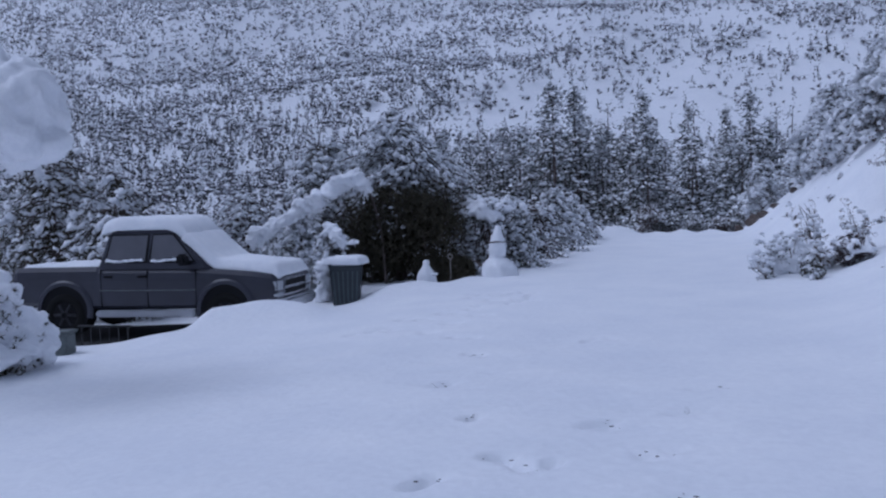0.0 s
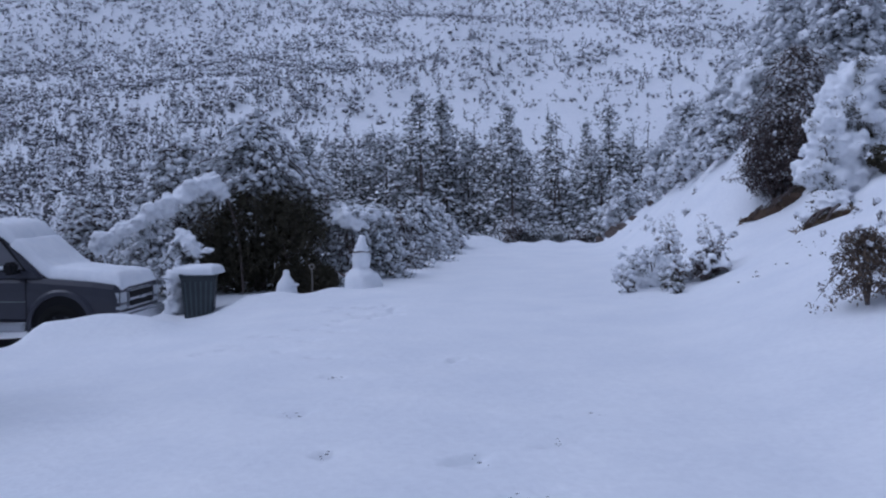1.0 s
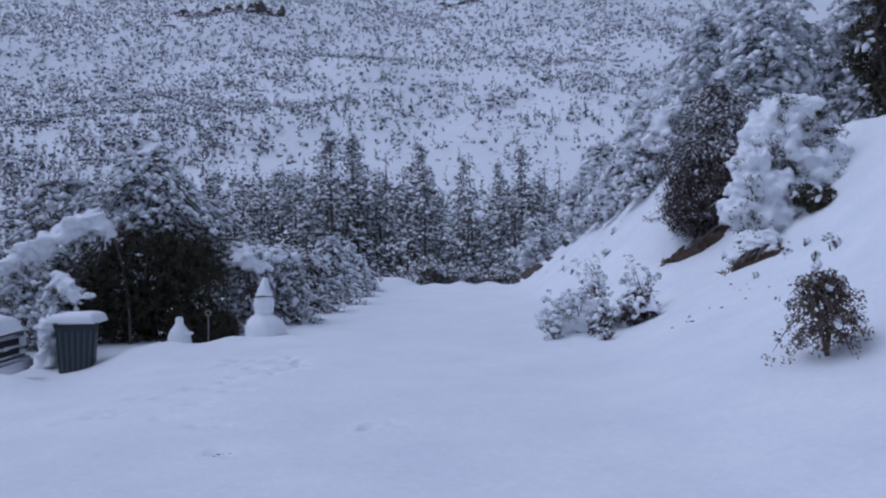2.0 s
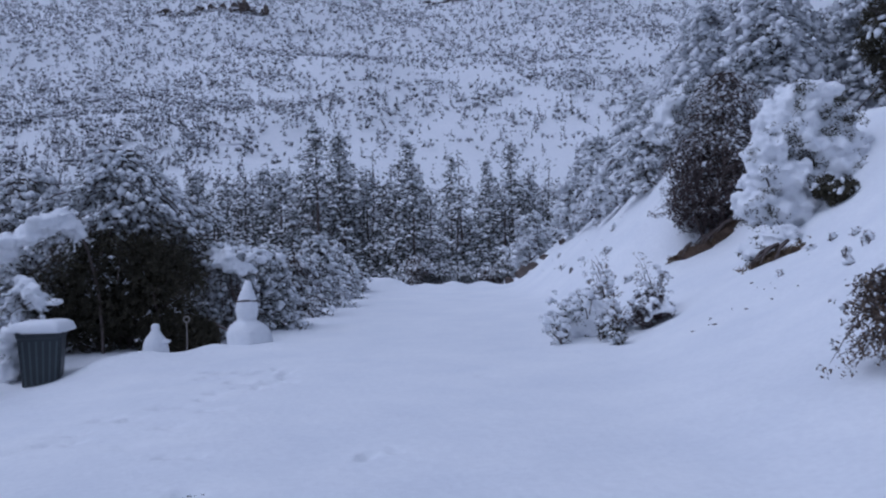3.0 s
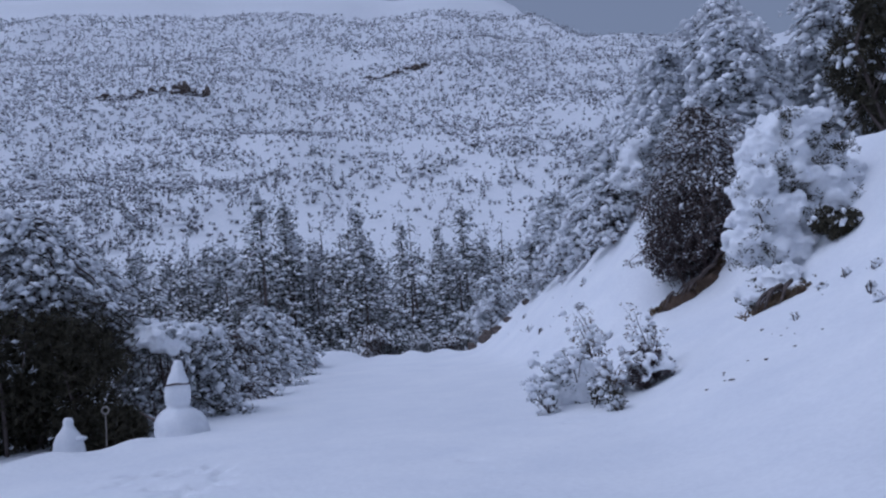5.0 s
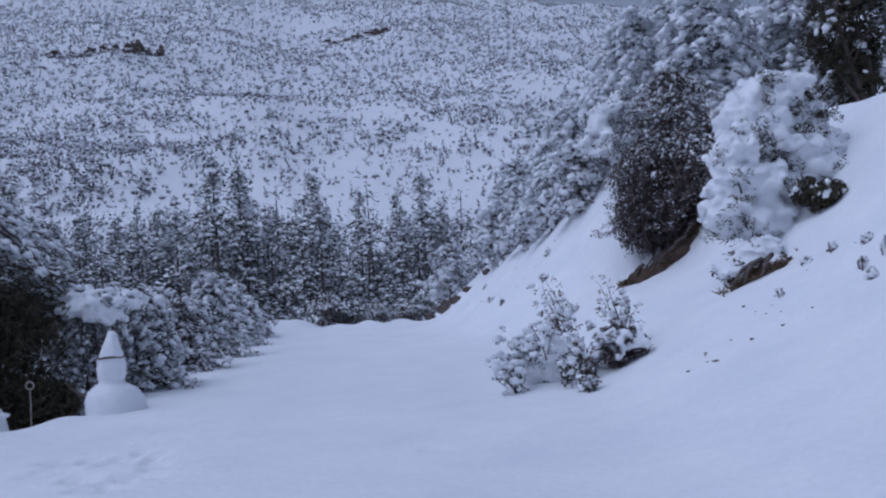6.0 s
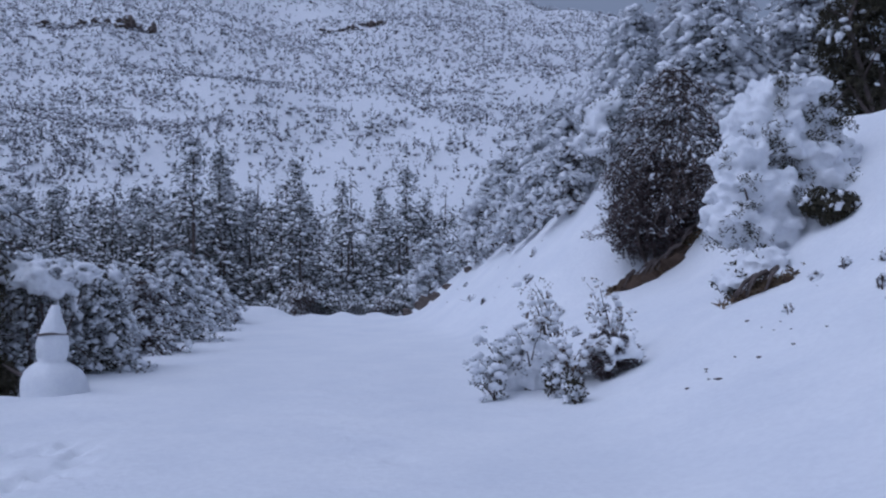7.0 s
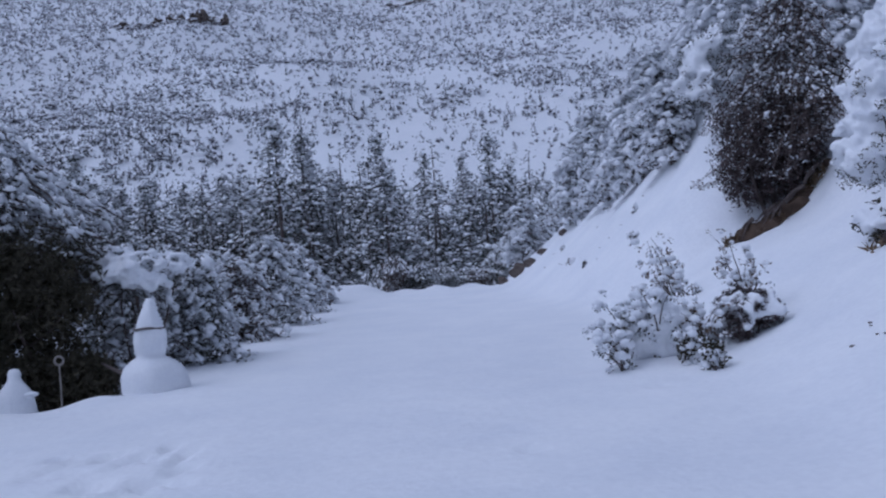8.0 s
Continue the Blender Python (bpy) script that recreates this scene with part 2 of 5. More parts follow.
def scatter(templates, pos, size, k, smooth=False, tilt=None, axis=None):
    """Groups with one template mesh at every place. size: (n,) or (n,3)."""
    out = []
    pos, size = np.asarray(pos, float), np.asarray(size, float)
    if not len(pos):
        return out
    if size.ndim == 1:
        size = np.repeat(size[:, None], 3, 1)
    pick = rng.integers(0, len(templates), len(pos))
    for i, (tv, tf) in enumerate(templates):
        sel = np.nonzero(pick == i)[0]
        if not len(sel):
            continue
        r = turns(len(sel), tilt) if axis is None else along(axis[sel])
        if tilt is None:
            v = np.einsum("nij,nkj->nki", r, tv[None] * size[sel][:, None, :])
        else:
            v = np.einsum("nij,nkj->nki", r, np.repeat(tv[None], len(sel), 0)) * size[sel][:, None, :]
        v = (v + pos[sel][:, None, :]).reshape(-1, 3)
        f = (tf[None] + (np.arange(len(sel)) * len(tv))[:, None, None]).reshape(-1, tf.shape[1])
        out.append((v, f, k, smooth))
    return out


def tube(points, radii, k=0, n=6):
    p = np.asarray(points, float)
    d = np.gradient(p, axis=0)
    d /= np.linalg.norm(d, axis=1)[:, None]
    ref = np.array([0.31, 0.95, 0.05])
    a = np.cross(d, ref)
    a /= np.linalg.norm(a, axis=1)[:, None]
    b = np.cross(d, a)
    th = np.arange(n) * 2 * np.pi / n
    r = np.asarray(radii, float)[:, None, None]
    v = p[:, None] + r * (np.cos(th)[None, :, None] * a[:, None] + np.sin(th)[None, :, None] * b[:, None])
    i = np.arange(len(p) - 1)[:, None] * n
    j = np.arange(n)[None]
    f = np.stack([i + j, i + (j + 1) % n, i + n + (j + 1) % n, i + n + j], -1).reshape(-1, 4)
    return (v.reshape(-1, 3), f, k, True)


# ---- ground ----
def ss(a, b, v):
    t = np.clip((v - a) / (b - a), 0, 1)
    return t * t * (3 - 2 * t)


def lattice(x, y, seed):
    """Smooth value noise from -1 to 1 on a unit lattice."""
    table = np.random.default_rng(seed).uniform(-1, 1, (256, 256))
    x, y = np.broadcast_arrays(np.asarray(x, float), np.asarray(y, float))
    i, j = np.floor(x).astype(int), np.floor(y).astype(int)
    u, v = x - i, y - j
    u, v = u * u * (3 - 2 * u), v * v * (3 - 2 * v)
    a, c = table[i % 256, j % 256], table[(i + 1) % 256, j % 256]
    d, e = table[i % 256, (j + 1) % 256], table[(i + 1) % 256, (j + 1) % 256]
    return (a * (1 - u) + c * u) * (1 - v) + (d * (1 - u) + e * u) * v


def waves(x, y, s, seed):
    """Irregular relief of about unit height, with forms about s across."""
    x, y = np.asarray(x, float), np.asarray(y, float)
    p, q = (0.8 * x + 0.6 * y) / s + 31.7, (0.8 * y - 0.6 * x) / s + 17.3
    return 0.7 * lattice(p, q, seed) + 0.35 * lattice(p * 2.1 + 5, q * 2.1, seed + 100) + 0.15 * lattice(p * 4.3, q * 4.3 + 9, seed + 200)


PRINTS = [(1.2, 4.91), (0.89, 5.19), (0.63, 6.1), (0.31, 8.99), (2.63, 7.23), (0.68, 4.58), (-0.15, 13.87), (1.71, 6.0), (0.45, 14.6),
          (-0.06, 14.8), (0.66, 14.1), (4.86, 15.7), (3.13, 13.8), (0.03, 12.1), (-0.28, 11.4), (0.51, 13.9), (-1.27, 11.1), (-0.44, 10.6),
          (-0.21, 14.8), (1.64, 9.9), (1.95, 5.3), (2.3, 6.4), (0.2, 7.4), (0.05, 10.2), (2.1, 4.4)]


# humps of the snow berm beside the truck, the bin and the cedar
BERM = [(-5.3, 12.3, 0.10, 0.5), (-4.7, 13.0, 0.24, 0.5), (-4.0, 13.3, 0.27, 0.55), (-3.35, 13.55, 0.24, 0.6), (-2.6, 17.1, 0.16, 0.45),
        (-2.1, 17.6, 0.14, 0.45), (-1.0, 18.0, 0.10, 0.35), (5.5, 17.3, 0.10, 0.7), (6.1, 17.7, 0.05, 0.7), (1.6, 35.2, 0.35, 0.8), (2.6, 35.4, 0.30, 0.7), (0.9, 32.0, 0.25, 0.8),
        (3.0, 36.0, 0.20, 0.5), (4.2, 36.4, 0.18, 0.5), (5.2, 36.0, 0.22, 0.45), (6.4, 36.2, 0.18, 0.5), (0.3, 34.2, 0.28, 0.6), (1.3, 33.4, 0.2, 0.4)]


def bank_foot(y):
    return np.interp(y, [-30, 4, 10, 17, 24, 35, 50], [3.6, 3.8, 4.3, 5.95, 6.9, 7.4, 8.5])


def hill_crest(x, y):
    """How far off the ridge stands, by direction from the road."""
    way = np.clip(x / np.maximum(y, 1), -2, 2)
    return np.interp(way, [-0.9, -0.72, -0.62, -0.52, -0.36, 0.25, 0.31, 0.37], [330, 480, 580, 680, 800, 800, 690, 600]) + 10 * waves(way * 400, 0 * way, 40, 11)


def ground_z(x, y):
    x, y = np.asarray(x, float), np.asarray(y, float)
    road = 0.34 + 0.006 * np.clip(y, -20, 60)
    z = road - 0.30 * ss(0.5, -4.5, x) - 0.12 * ss(-4.5, -8, x)
    z = z - 0.30 * ss(-4.55, -5.1, x) * ss(12.2, 12.9, y) * ss(19, 17.5, y)
    z = z - 0.16 * np.exp(-((x + 3.7) ** 2 + (y - 16.8) ** 2) / 0.9)
    z = z - 0.12 * ss(-4.6, -5.4, x) * ss(9.5, 11.5, y) * ss(13, 12.2, y)
    z = z - 0.40 * np.exp(-((x + 1.6) / 0.75) ** 2 - ((y - 19.3) / 0.6) ** 2)
    for bx, by, bh, bw in BERM:
        z = z + bh * np.exp(-((x - bx) ** 2 + (y - by) ** 2) / bw ** 2)
    # the bank
    d = x - bank_foot(y)
    s1 = np.interp(y, [8, 12, 17, 21, 22.8, 23.7, 24.6, 26, 30, 36, 44], [0.30, 0.38, 0.47, 0.53, 0.58, 0.85, 1.08, 1.12, 0.98, 0.85, 0.75])
    soft = np.sqrt(d * d + 0.15) * 0.5 + d * 0.5
    knee = np.clip(d - 3.2, 0, None)
    top = np.interp(y, [8, 18, 32], [3.4, 4.3, 4.6])
    b = s1 * soft + 0.45 * knee
    b = np.where(b < top, b, top + 0.25 * (1 - np.exp(-(b - top))) + 0.02 * (b - top))
    b = b + (0.15 * waves(x, y, 3.0, 3) + 0.05 * waves(x, y, 0.8, 4)) * ss(0.3, 2.5, d)
    z = z + b * ss(-2.5, -0.2, d) * ss(75, 44, y)
    # far end of the road, the valley and the mountainside
    end = 36.8 + 1.0 * waves(x, y * 0, 6, 9)
    z = z + 0.10 * np.exp(-(((y - end + 1.5) / 1.3) ** 2)) * ss(9, 6, x)
    side = ss(-1.0, -9, x - 0.07 * (y - 22)) * ss(20, 34, y)
    z = z - 7.0 * np.maximum(ss(end, end + 22, y), 0.45 * side) * (1 - 0.5 * ss(60, 100, y))
    h = np.clip(y - 95 + 14 * waves(x, y, 60, 5), 0, None)
    crest = hill_crest(x, y)
    hh = np.minimum(h, crest - 95)
    z = z + 0.045 * hh ** 1.35 + 0.45 * waves(x, y, 30, 6) * ss(100, 180, y) + 5 * waves(x, y, 150, 8) * ss(150, 300, y)
    z = z - 0.3 * np.clip(h - hh, 0, None)
    # drifts and prints
    near = ss(60, 40, y)
    z = z + near * (0.035 * waves(x, y, 4, 1) + 0.009 * waves(x, y, 0.9, 2))
    return z


def steps(*runs):
    out = []
    for a, b, d in runs:
        out.append(np.arange(a, b, d))
    return np.concatenate(out)


gx = np.concatenate([-np.geomspace(1200, 14, 50), steps((-13.5, -7, 0.25), (-7, -2, 0.12), (-2, 0.2, 0.08), (0.2, 2.0, 0.05), (2.0, 5.2, 0.09), (5.2, 11, 0.15), (11, 20, 0.3)), np.geomspace(20.5, 1300, 50)])
gy = np.concatenate([-np.geomspace(400, 6, 16), steps((-5, 2.5, 0.4), (2.5, 4.3, 0.08), (4.3, 6.4, 0.05), (6.4, 16, 0.085), (16, 27, 0.14), (27, 52, 0.33)), np.geomspace(52.3, 1300, 110)])
X, Y = np.meshgrid(gx, gy)
Z = ground_z(X, Y)
SCUFFS = [(-1.6 + 0.16 * i + rng.normal() * 0.12, 11.0 + 0.22 * i + rng.normal() * 0.15) for i in range(14)] + [(rng.normal() * 0.4 - 0.1, 14.6 + rng.normal() * 0.3) for _ in range(8)]
for px, py in PRINTS + SCUFFS:
    for k in range(3):
        cx, cy = px + rng.uniform(-0.17, 0.17), py + rng.uniform(-0.12, 0.12)
        a, w = rng.uniform(0, 3.14), rng.uniform(0.035, 0.065)
        u, v = (X - cx) * np.cos(a) + (Y - cy) * np.sin(a), -(X - cx) * np.sin(a) + (Y - cy) * np.cos(a)
        q = (u / (w * 1.6)) ** 2 + (v / w) ** 2
        Z -= rng.uniform(0.04, 0.085) * np.exp(-q ** 1.5)
nx, ny = len(gx), len(gy)
ii = (np.arange(ny - 1)[:, None] * nx + np.arange(nx - 1)[None]).ravel()
ground = piece("ground", [(np.stack([X, Y, Z], -1).reshape(-1, 3), np.stack([ii, ii + 1, ii + nx + 1, ii + nx], 1), 0, True)], SNOW)
tagged(ground, "deep fresh snow over a drive, bank and mountainside", "snow ground", kind="structure")


def mesh_z(x, y):
    """Height of the ground mesh itself between its grid lines."""
    i, j = np.clip(np.searchsorted(gx, x) - 1, 0, nx - 2), np.clip(np.searchsorted(gy, y) - 1, 0, ny - 2)
    u, v = (x - gx[i]) / (gx[i + 1] - gx[i]), (y - gy[j]) / (gy[j + 1] - gy[j])
    return (Z[j, i] * (1 - u) + Z[j, i + 1] * u) * (1 - v) + (Z[j + 1, i] * (1 - u) + Z[j + 1, i + 1] * u) * v


def gz(x, y):
    return float(ground_z(x, y))


# ---- plants ----
def crown_points(center, size, lobes, per, fill=0.5, squash=0.8):
    """Places and outward directions over the lobes of an uneven crown."""
    c = rng.normal(size=(lobes, 3))
    c *= (rng.uniform(0.1, 1, (lobes, 1)) ** 0.4) / np.linalg.norm(c, axis=1)[:, None]
    c = np.asarray(center) + c * np.asarray(size) * 0.62
    rad = rng.uniform(0.30, 0.52, (lobes, 1)) * np.asarray(size)
    d = rng.normal(size=(lobes, per, 3))
    d /= np.linalg.norm(d, axis=2)[:, :, None]
    r = rng.uniform(fill, 1.05, (lobes, per, 1))
    p = c[:, None] + d * r * rad[:, None]
    return p.reshape(-1, 3), d.reshape(-1, 3), c, rad


CRUMBLE = bpy.data.textures.new("crumble", "CLOUDS")
CRUMBLE.noise_scale, CRUMBLE.noise_depth = 0.17, 3


def snow_skin(ob, voxel, rounds=2, relief=5.5):
    """Lets the lumps of a snow load run together into one drooping mass."""
    m = ob.modifiers.new("merge", "REMESH")
    m.mode, m.voxel_size, m.use_smooth_shade = "VOXEL", voxel, True
    d = ob.modifiers.new("crumble", "DISPLACE")
    d.texture, d.texture_coords, d.strength, d.mid_level = CRUMBLE, "LOCAL", voxel * relief, 0.55
    s = ob.modifiers.new("settle", "SMOOTH")
    s.factor, s.iterations = 0.5, rounds


def bush(name, at, size, lobes=8, tufts=160, leaf=0.09, leafset=None, fol=None, pillows=26, pillow=0.12, low=0.1, lift=0.0, stems=6,
         label="", category="shrub", group="", fine=False, spill=0.3, lean=(0, 0), far=False, plump=0.0):
    """A shrub or broad tree: stems, foliage in lobes and the snow that lies on them. at: x, y, or x, y, z."""
    z0 = at[2] if len(at) > 2 else gz(at[0], at[1]) - 0.05
    root = empty(name, (at[0], at[1], z0), 0, label, category, group)
    sx, sy, sz = size
    center = np.array([lean[0], lean[1], lift + sz * (0.5 if lift > 1 else 0.40)])
    half = np.array([sx / 2, sy / 2, sz / 2 if lift > 1 else sz * 0.60])
    if at[1] > 22.5:
        tufts = int(tufts * 0.75)
    p, d, c, rad = crown_points(center, half, lobes, tufts)
    keep = p[:, 2] > 0.02
    p, d = p[keep], d[keep]
    for i in range(stems):
        e = c[rng.integers(0, lobes)] + rng.normal(size=3) * half * 0.15
        s = np.array([rng.uniform(-0.06, 0.06) * sx, rng.uniform(-0.06, 0.06) * sy, -0.3])
        e[2] = max(e[2], 0.15)
        m = (s + e) / 2 + rng.normal(size=3) * half * 0.10
        r0 = 0.015 + 0.013 * sz
        wood = [tube([s, (s + m) / 2, m, (m + e) / 2 + rng.normal(size=3) * 0.04, e], [r0, r0 * 0.85, r0 * 0.65, r0 * 0.45, r0 * 0.2])]
        for _ in range(4):
            q = m + (e - m) * rng.uniform(0, 0.9)
            t = q + np.clip(rng.normal(size=3), -1.5, 1.5) * half * 0.26
            wood.append(tube([q, (q + t) / 2 + rng.normal(size=3) * 0.03, t], [r0 * 0.35, r0 * 0.25, r0 * 0.1], 0, 4))
        piece("stem", wood, BARK, root)
    tagged(piece("foliage", scatter(leafset or TUFTS, p, rng.uniform(0.7, 1.4, len(p)) * leaf, 0), fol or HOLM, root), kind="stuff")
    if not fine:
        pillows, pillow = int(pillows * 2.0), pillow * 0.6
    n = lobes * pillows
    li = rng.integers(0, lobes, n)
    dd = rng.normal(size=(n, 3))
    dd /= np.linalg.norm(dd, axis=1)[:, None]
    dd[:, 2] = np.where(dd[:, 2] < low, np.abs(dd[:, 2]) * (1 - spill) + dd[:, 2] * spill, dd[:, 2])
    q = c[li] + dd * rad[li] * rng.uniform(0.75, 1.04, (n, 1))
    keep = q[:, 2] > 0.05
    q, dd = q[keep], dd[keep]
    s = rng.uniform(0.35, 1.35, (len(q), 1)) * pillow * np.stack([rng.uniform(0.7, 1.5, len(q)), rng.uniform(0.7, 1.5, len(q)), rng.uniform(0.45, 0.85, len(q)) + plump], 1)
    if fine:
        g = scatter(BLOBS, q, s, 0, True, 0.7)
    else:
        hang = dd * [1, 1, 0] + np.stack([rng.normal(size=len(q)) * 0.3, rng.normal(size=len(q)) * 0.3, rng.uniform(-1.3, 0.1, len(q))], 1)
        g = scatter(CHIPS if far else BLOBS, q, s * [1.5, 0.7, 0.85], 0, True, None, hang)
    if not g:
        return root
    load = piece("snow_load", g, PILLOW, root)
    if fine:
        snow_skin(load, max(0.034 if at[1] < 24 else 0.085, pillow * 0.25))
    tagged(load, kind="stuff")
    return root


def conifer(name, h, r, tiers=15, label="", group="", snow=0.75, needle=None, bare=0.05):
    """A bushy conifer of height h: trunk, drooping boughs set unevenly, snow on the boughs."""
    root = empty(name, (0, 0, 0), 0, label, "tree", group)
    lean = rng.uniform(-0.03, 0.03, 2) * h
    tz = np.linspace(-0.6, h * 0.98, 9)
    trunk = np.stack([lean[0] * tz / h, lean[1] * tz / h, tz], 1)
    piece("trunk", [tube(trunk, np.interp(tz, [-0.6, h], [0.016 * h, 0.01]), 0, 7)], BARK, root)
    fp, fs, sp, sz_, limbs = [], [], [], [], []
    gaps = rng.uniform(0, 6.283, 4)
    for i in range(tiers * 6):
        u = bare + (1 - bare) * rng.uniform(0, 1) ** 1.15
        a = rng.uniform(0, 6.283)
        lobe = 1 + 0.25 * math.sin(3 * a + gaps[0] + 6 * u) + 0.2 * math.sin(9 * u + gaps[1] + a)
        ln = (r * (1 - u ** 1.5) ** 0.85 * lobe * (0.55 + 0.45 * min(1.0, u * 4)) + 0.10) * rng.uniform(0.5, 1.1)
        base = np.array([lean[0] * u, lean[1] * u, u * h])
        t = np.linspace(0.2, 1, max(3, int(ln / 0.45)))
        rise = rng.uniform(-0.1, 0.35)
        out = np.stack([np.cos(a) * t * ln, np.sin(a) * t * ln, rise * ln * t - 0.5 * ln * t * t], 1) + base
        limbs.append(tube(out[[0, len(out) // 2, -1]], [0.03, 0.02, 0.008], 0, 3))
        for _ in range(2):
            fp.append(out + rng.normal(size=out.shape) * [0.2, 0.2, 0.17])
            fs.append(np.interp(t, [0.1, 0.6, 1], [0.40, 0.48, 0.36]) * (1 - 0.5 * u) * rng.uniform(0.7, 1.3, len(t)))
        for _ in range(2):
            on = rng.uniform(size=len(t)) < snow
            sp.append((out + rng.normal(size=out.shape) * [0.18, 0.18, 0.10] + [0, 0, 0.14])[on])
            sz_.append(np.interp(t, [0.1, 0.7, 1], [0.10, 0.17, 0.15])[on] * rng.uniform(0.5, 1.35, on.sum()))
    fp, fs, sp, sz_ = np.concatenate(fp), np.concatenate(fs), np.concatenate(sp), np.concatenate(sz_)
    tagged(piece("bough", limbs, BARK, root), kind="stuff")
    tagged(piece("crown", scatter(NEEDLES, fp, fs, 0), needle or PINE, root), kind="stuff")
    tagged(piece("snow_load", scatter(CHIPS, sp, np.stack([sz_, sz_, sz_ * 0.65], 1), 0, True, 0.8), PILLOW, root), kind="stuff")
    return root


def drooping_tree(name, at, h, r, boughs=60, droop=0.5, rise=0.3, fol=None, leaf=0.10, snow=0.8, clump=0.08, bare=-1.0, low=0.12, lean=(0, 0), dense=3,
                  flat=(1, 1), far=False, fork=4, label="", category="tree", group="", leafset=None):
    """A tree whose arching boughs hang down, with hanging sprays and the snow lying along them. bare: height below which the boughs are sheltered from snow."""
    z0 = at[2] if len(at) > 2 else gz(at[0], at[1]) - 0.08
    root = empty(name, (at[0], at[1], z0), 0, label, category, group)
    for i in range(fork):
        a, w = rng.uniform(0, 6.283), rng.uniform(0.1, 0.35) * r * (i > 0)
        tz = np.linspace(-0.3, h * (0.92 if i == 0 else rng.uniform(0.5, 0.85)), 7)
        q = np.clip(tz / h, 0, 1)
        path = np.stack([lean[0] * q + math.cos(a) * w * q, lean[1] * q + math.sin(a) * w * q, tz], 1) + rng.normal(size=(7, 3)) * 0.02 * r
        piece("trunk" if i == 0 else "stem", [tube(path, np.linspace(0.012 + 0.017 * h, 0.008, 7) * (1 if i == 0 else 0.6), 0, 6)], BARK, root)
    limbs, fp, fs, sp, ss_, sd = [], [], [], [], [], []
    ph = rng.uniform(0, 6.283, 3)
    for i in range(boughs):
        u = low + (1 - low) * rng.uniform(0, 1) ** 0.9
        a = rng.uniform(0, 6.283)
        lobe = 1 + 0.22 * math.sin(2 * a + ph[0] + 5 * u) + 0.2 * math.sin(5 * a + ph[1] + 9 * u)
        ln = r * (0.25 + 0.75 * (1 - u) ** 0.6) * lobe * rng.uniform(0.55, 1.1)
        n = max(4, int(ln / (leaf * 1.5)))
        t = np.linspace(0.12, 1, n)
        d = np.array([math.cos(a) * flat[0], math.sin(a) * flat[1]])
        up = rise * rng.uniform(0.4, 1.4)
        sag = droop * rng.uniform(0.7, 1.3)
        base = np.array([lean[0] * u, lean[1] * u, u * h])
        line = np.column_stack([np.outer(t * ln, d), up * ln * t - sag * ln * t * t]) + base
        line[:, 2] = np.maximum(line[:, 2], 0.03 + 0.1 * rng.uniform())
        limbs.append(tube(line[np.linspace(0, n - 1, 4).astype(int)], np.array([0.010, 0.008, 0.006, 0.002]) * (0.5 + 0.5 * h), 0, 4))
        side = np.array([-d[1], d[0], 0])
        for _ in range(dense):
            k = rng.normal(size=n) * (0.10 + 0.16 * ln) * (1.1 - 0.7 * t)
            o = k[:, None] * side + rng.normal(size=(n, 3)) * 0.5 * leaf
            o[:, 2] -= 0.30 * np.abs(k) + rng.uniform(0, 0.9, n) * leaf
            q = line + o
            q[:, 2] = np.maximum(q[:, 2], 0.02)
            fp.append(q)
            fs.append(rng.uniform(0.7, 1.35, n) * leaf)
            on = (rng.uniform(size=n) < snow * np.clip((q[:, 2] - bare) / (0.25 * h), 0, 1) ** 1.5) & (t > 0.2)
            for k in range(2):
                sp.append(q[on] + [0, 0, leaf * 0.45] + rng.normal(size=(on.sum(), 3)) * clump * 0.7 * k)
                ss_.append(np.where(rng.uniform(size=on.sum()) < 0.12, 1.25, rng.uniform(0.28, 0.72, on.sum())) * clump)
                sd.append(np.column_stack([np.tile(d, (on.sum(), 1)) + rng.normal(size=(on.sum(), 2)) * 0.8, up - 2 * sag * t[on]]))
    fp, fs, sp, sz, sd = (np.concatenate(v) for v in (fp, fs, sp, ss_, sd))
    tagged(piece("bough", limbs, BARK, root), kind="stuff")
    tagged(piece("foliage", scatter(leafset or TUFTS, fp, fs, 0), fol or HOLM, root), kind="stuff")
    load = scatter(CHIPS if far else BLOBS if at[1] < 15 else LUMPS, sp, np.stack([sz * 1.3, sz, sz * 0.72], 1), 0, True, None, sd)
    if load:
        tagged(piece("snow_load", load, PILLOW, root), kind="stuff")
    return root


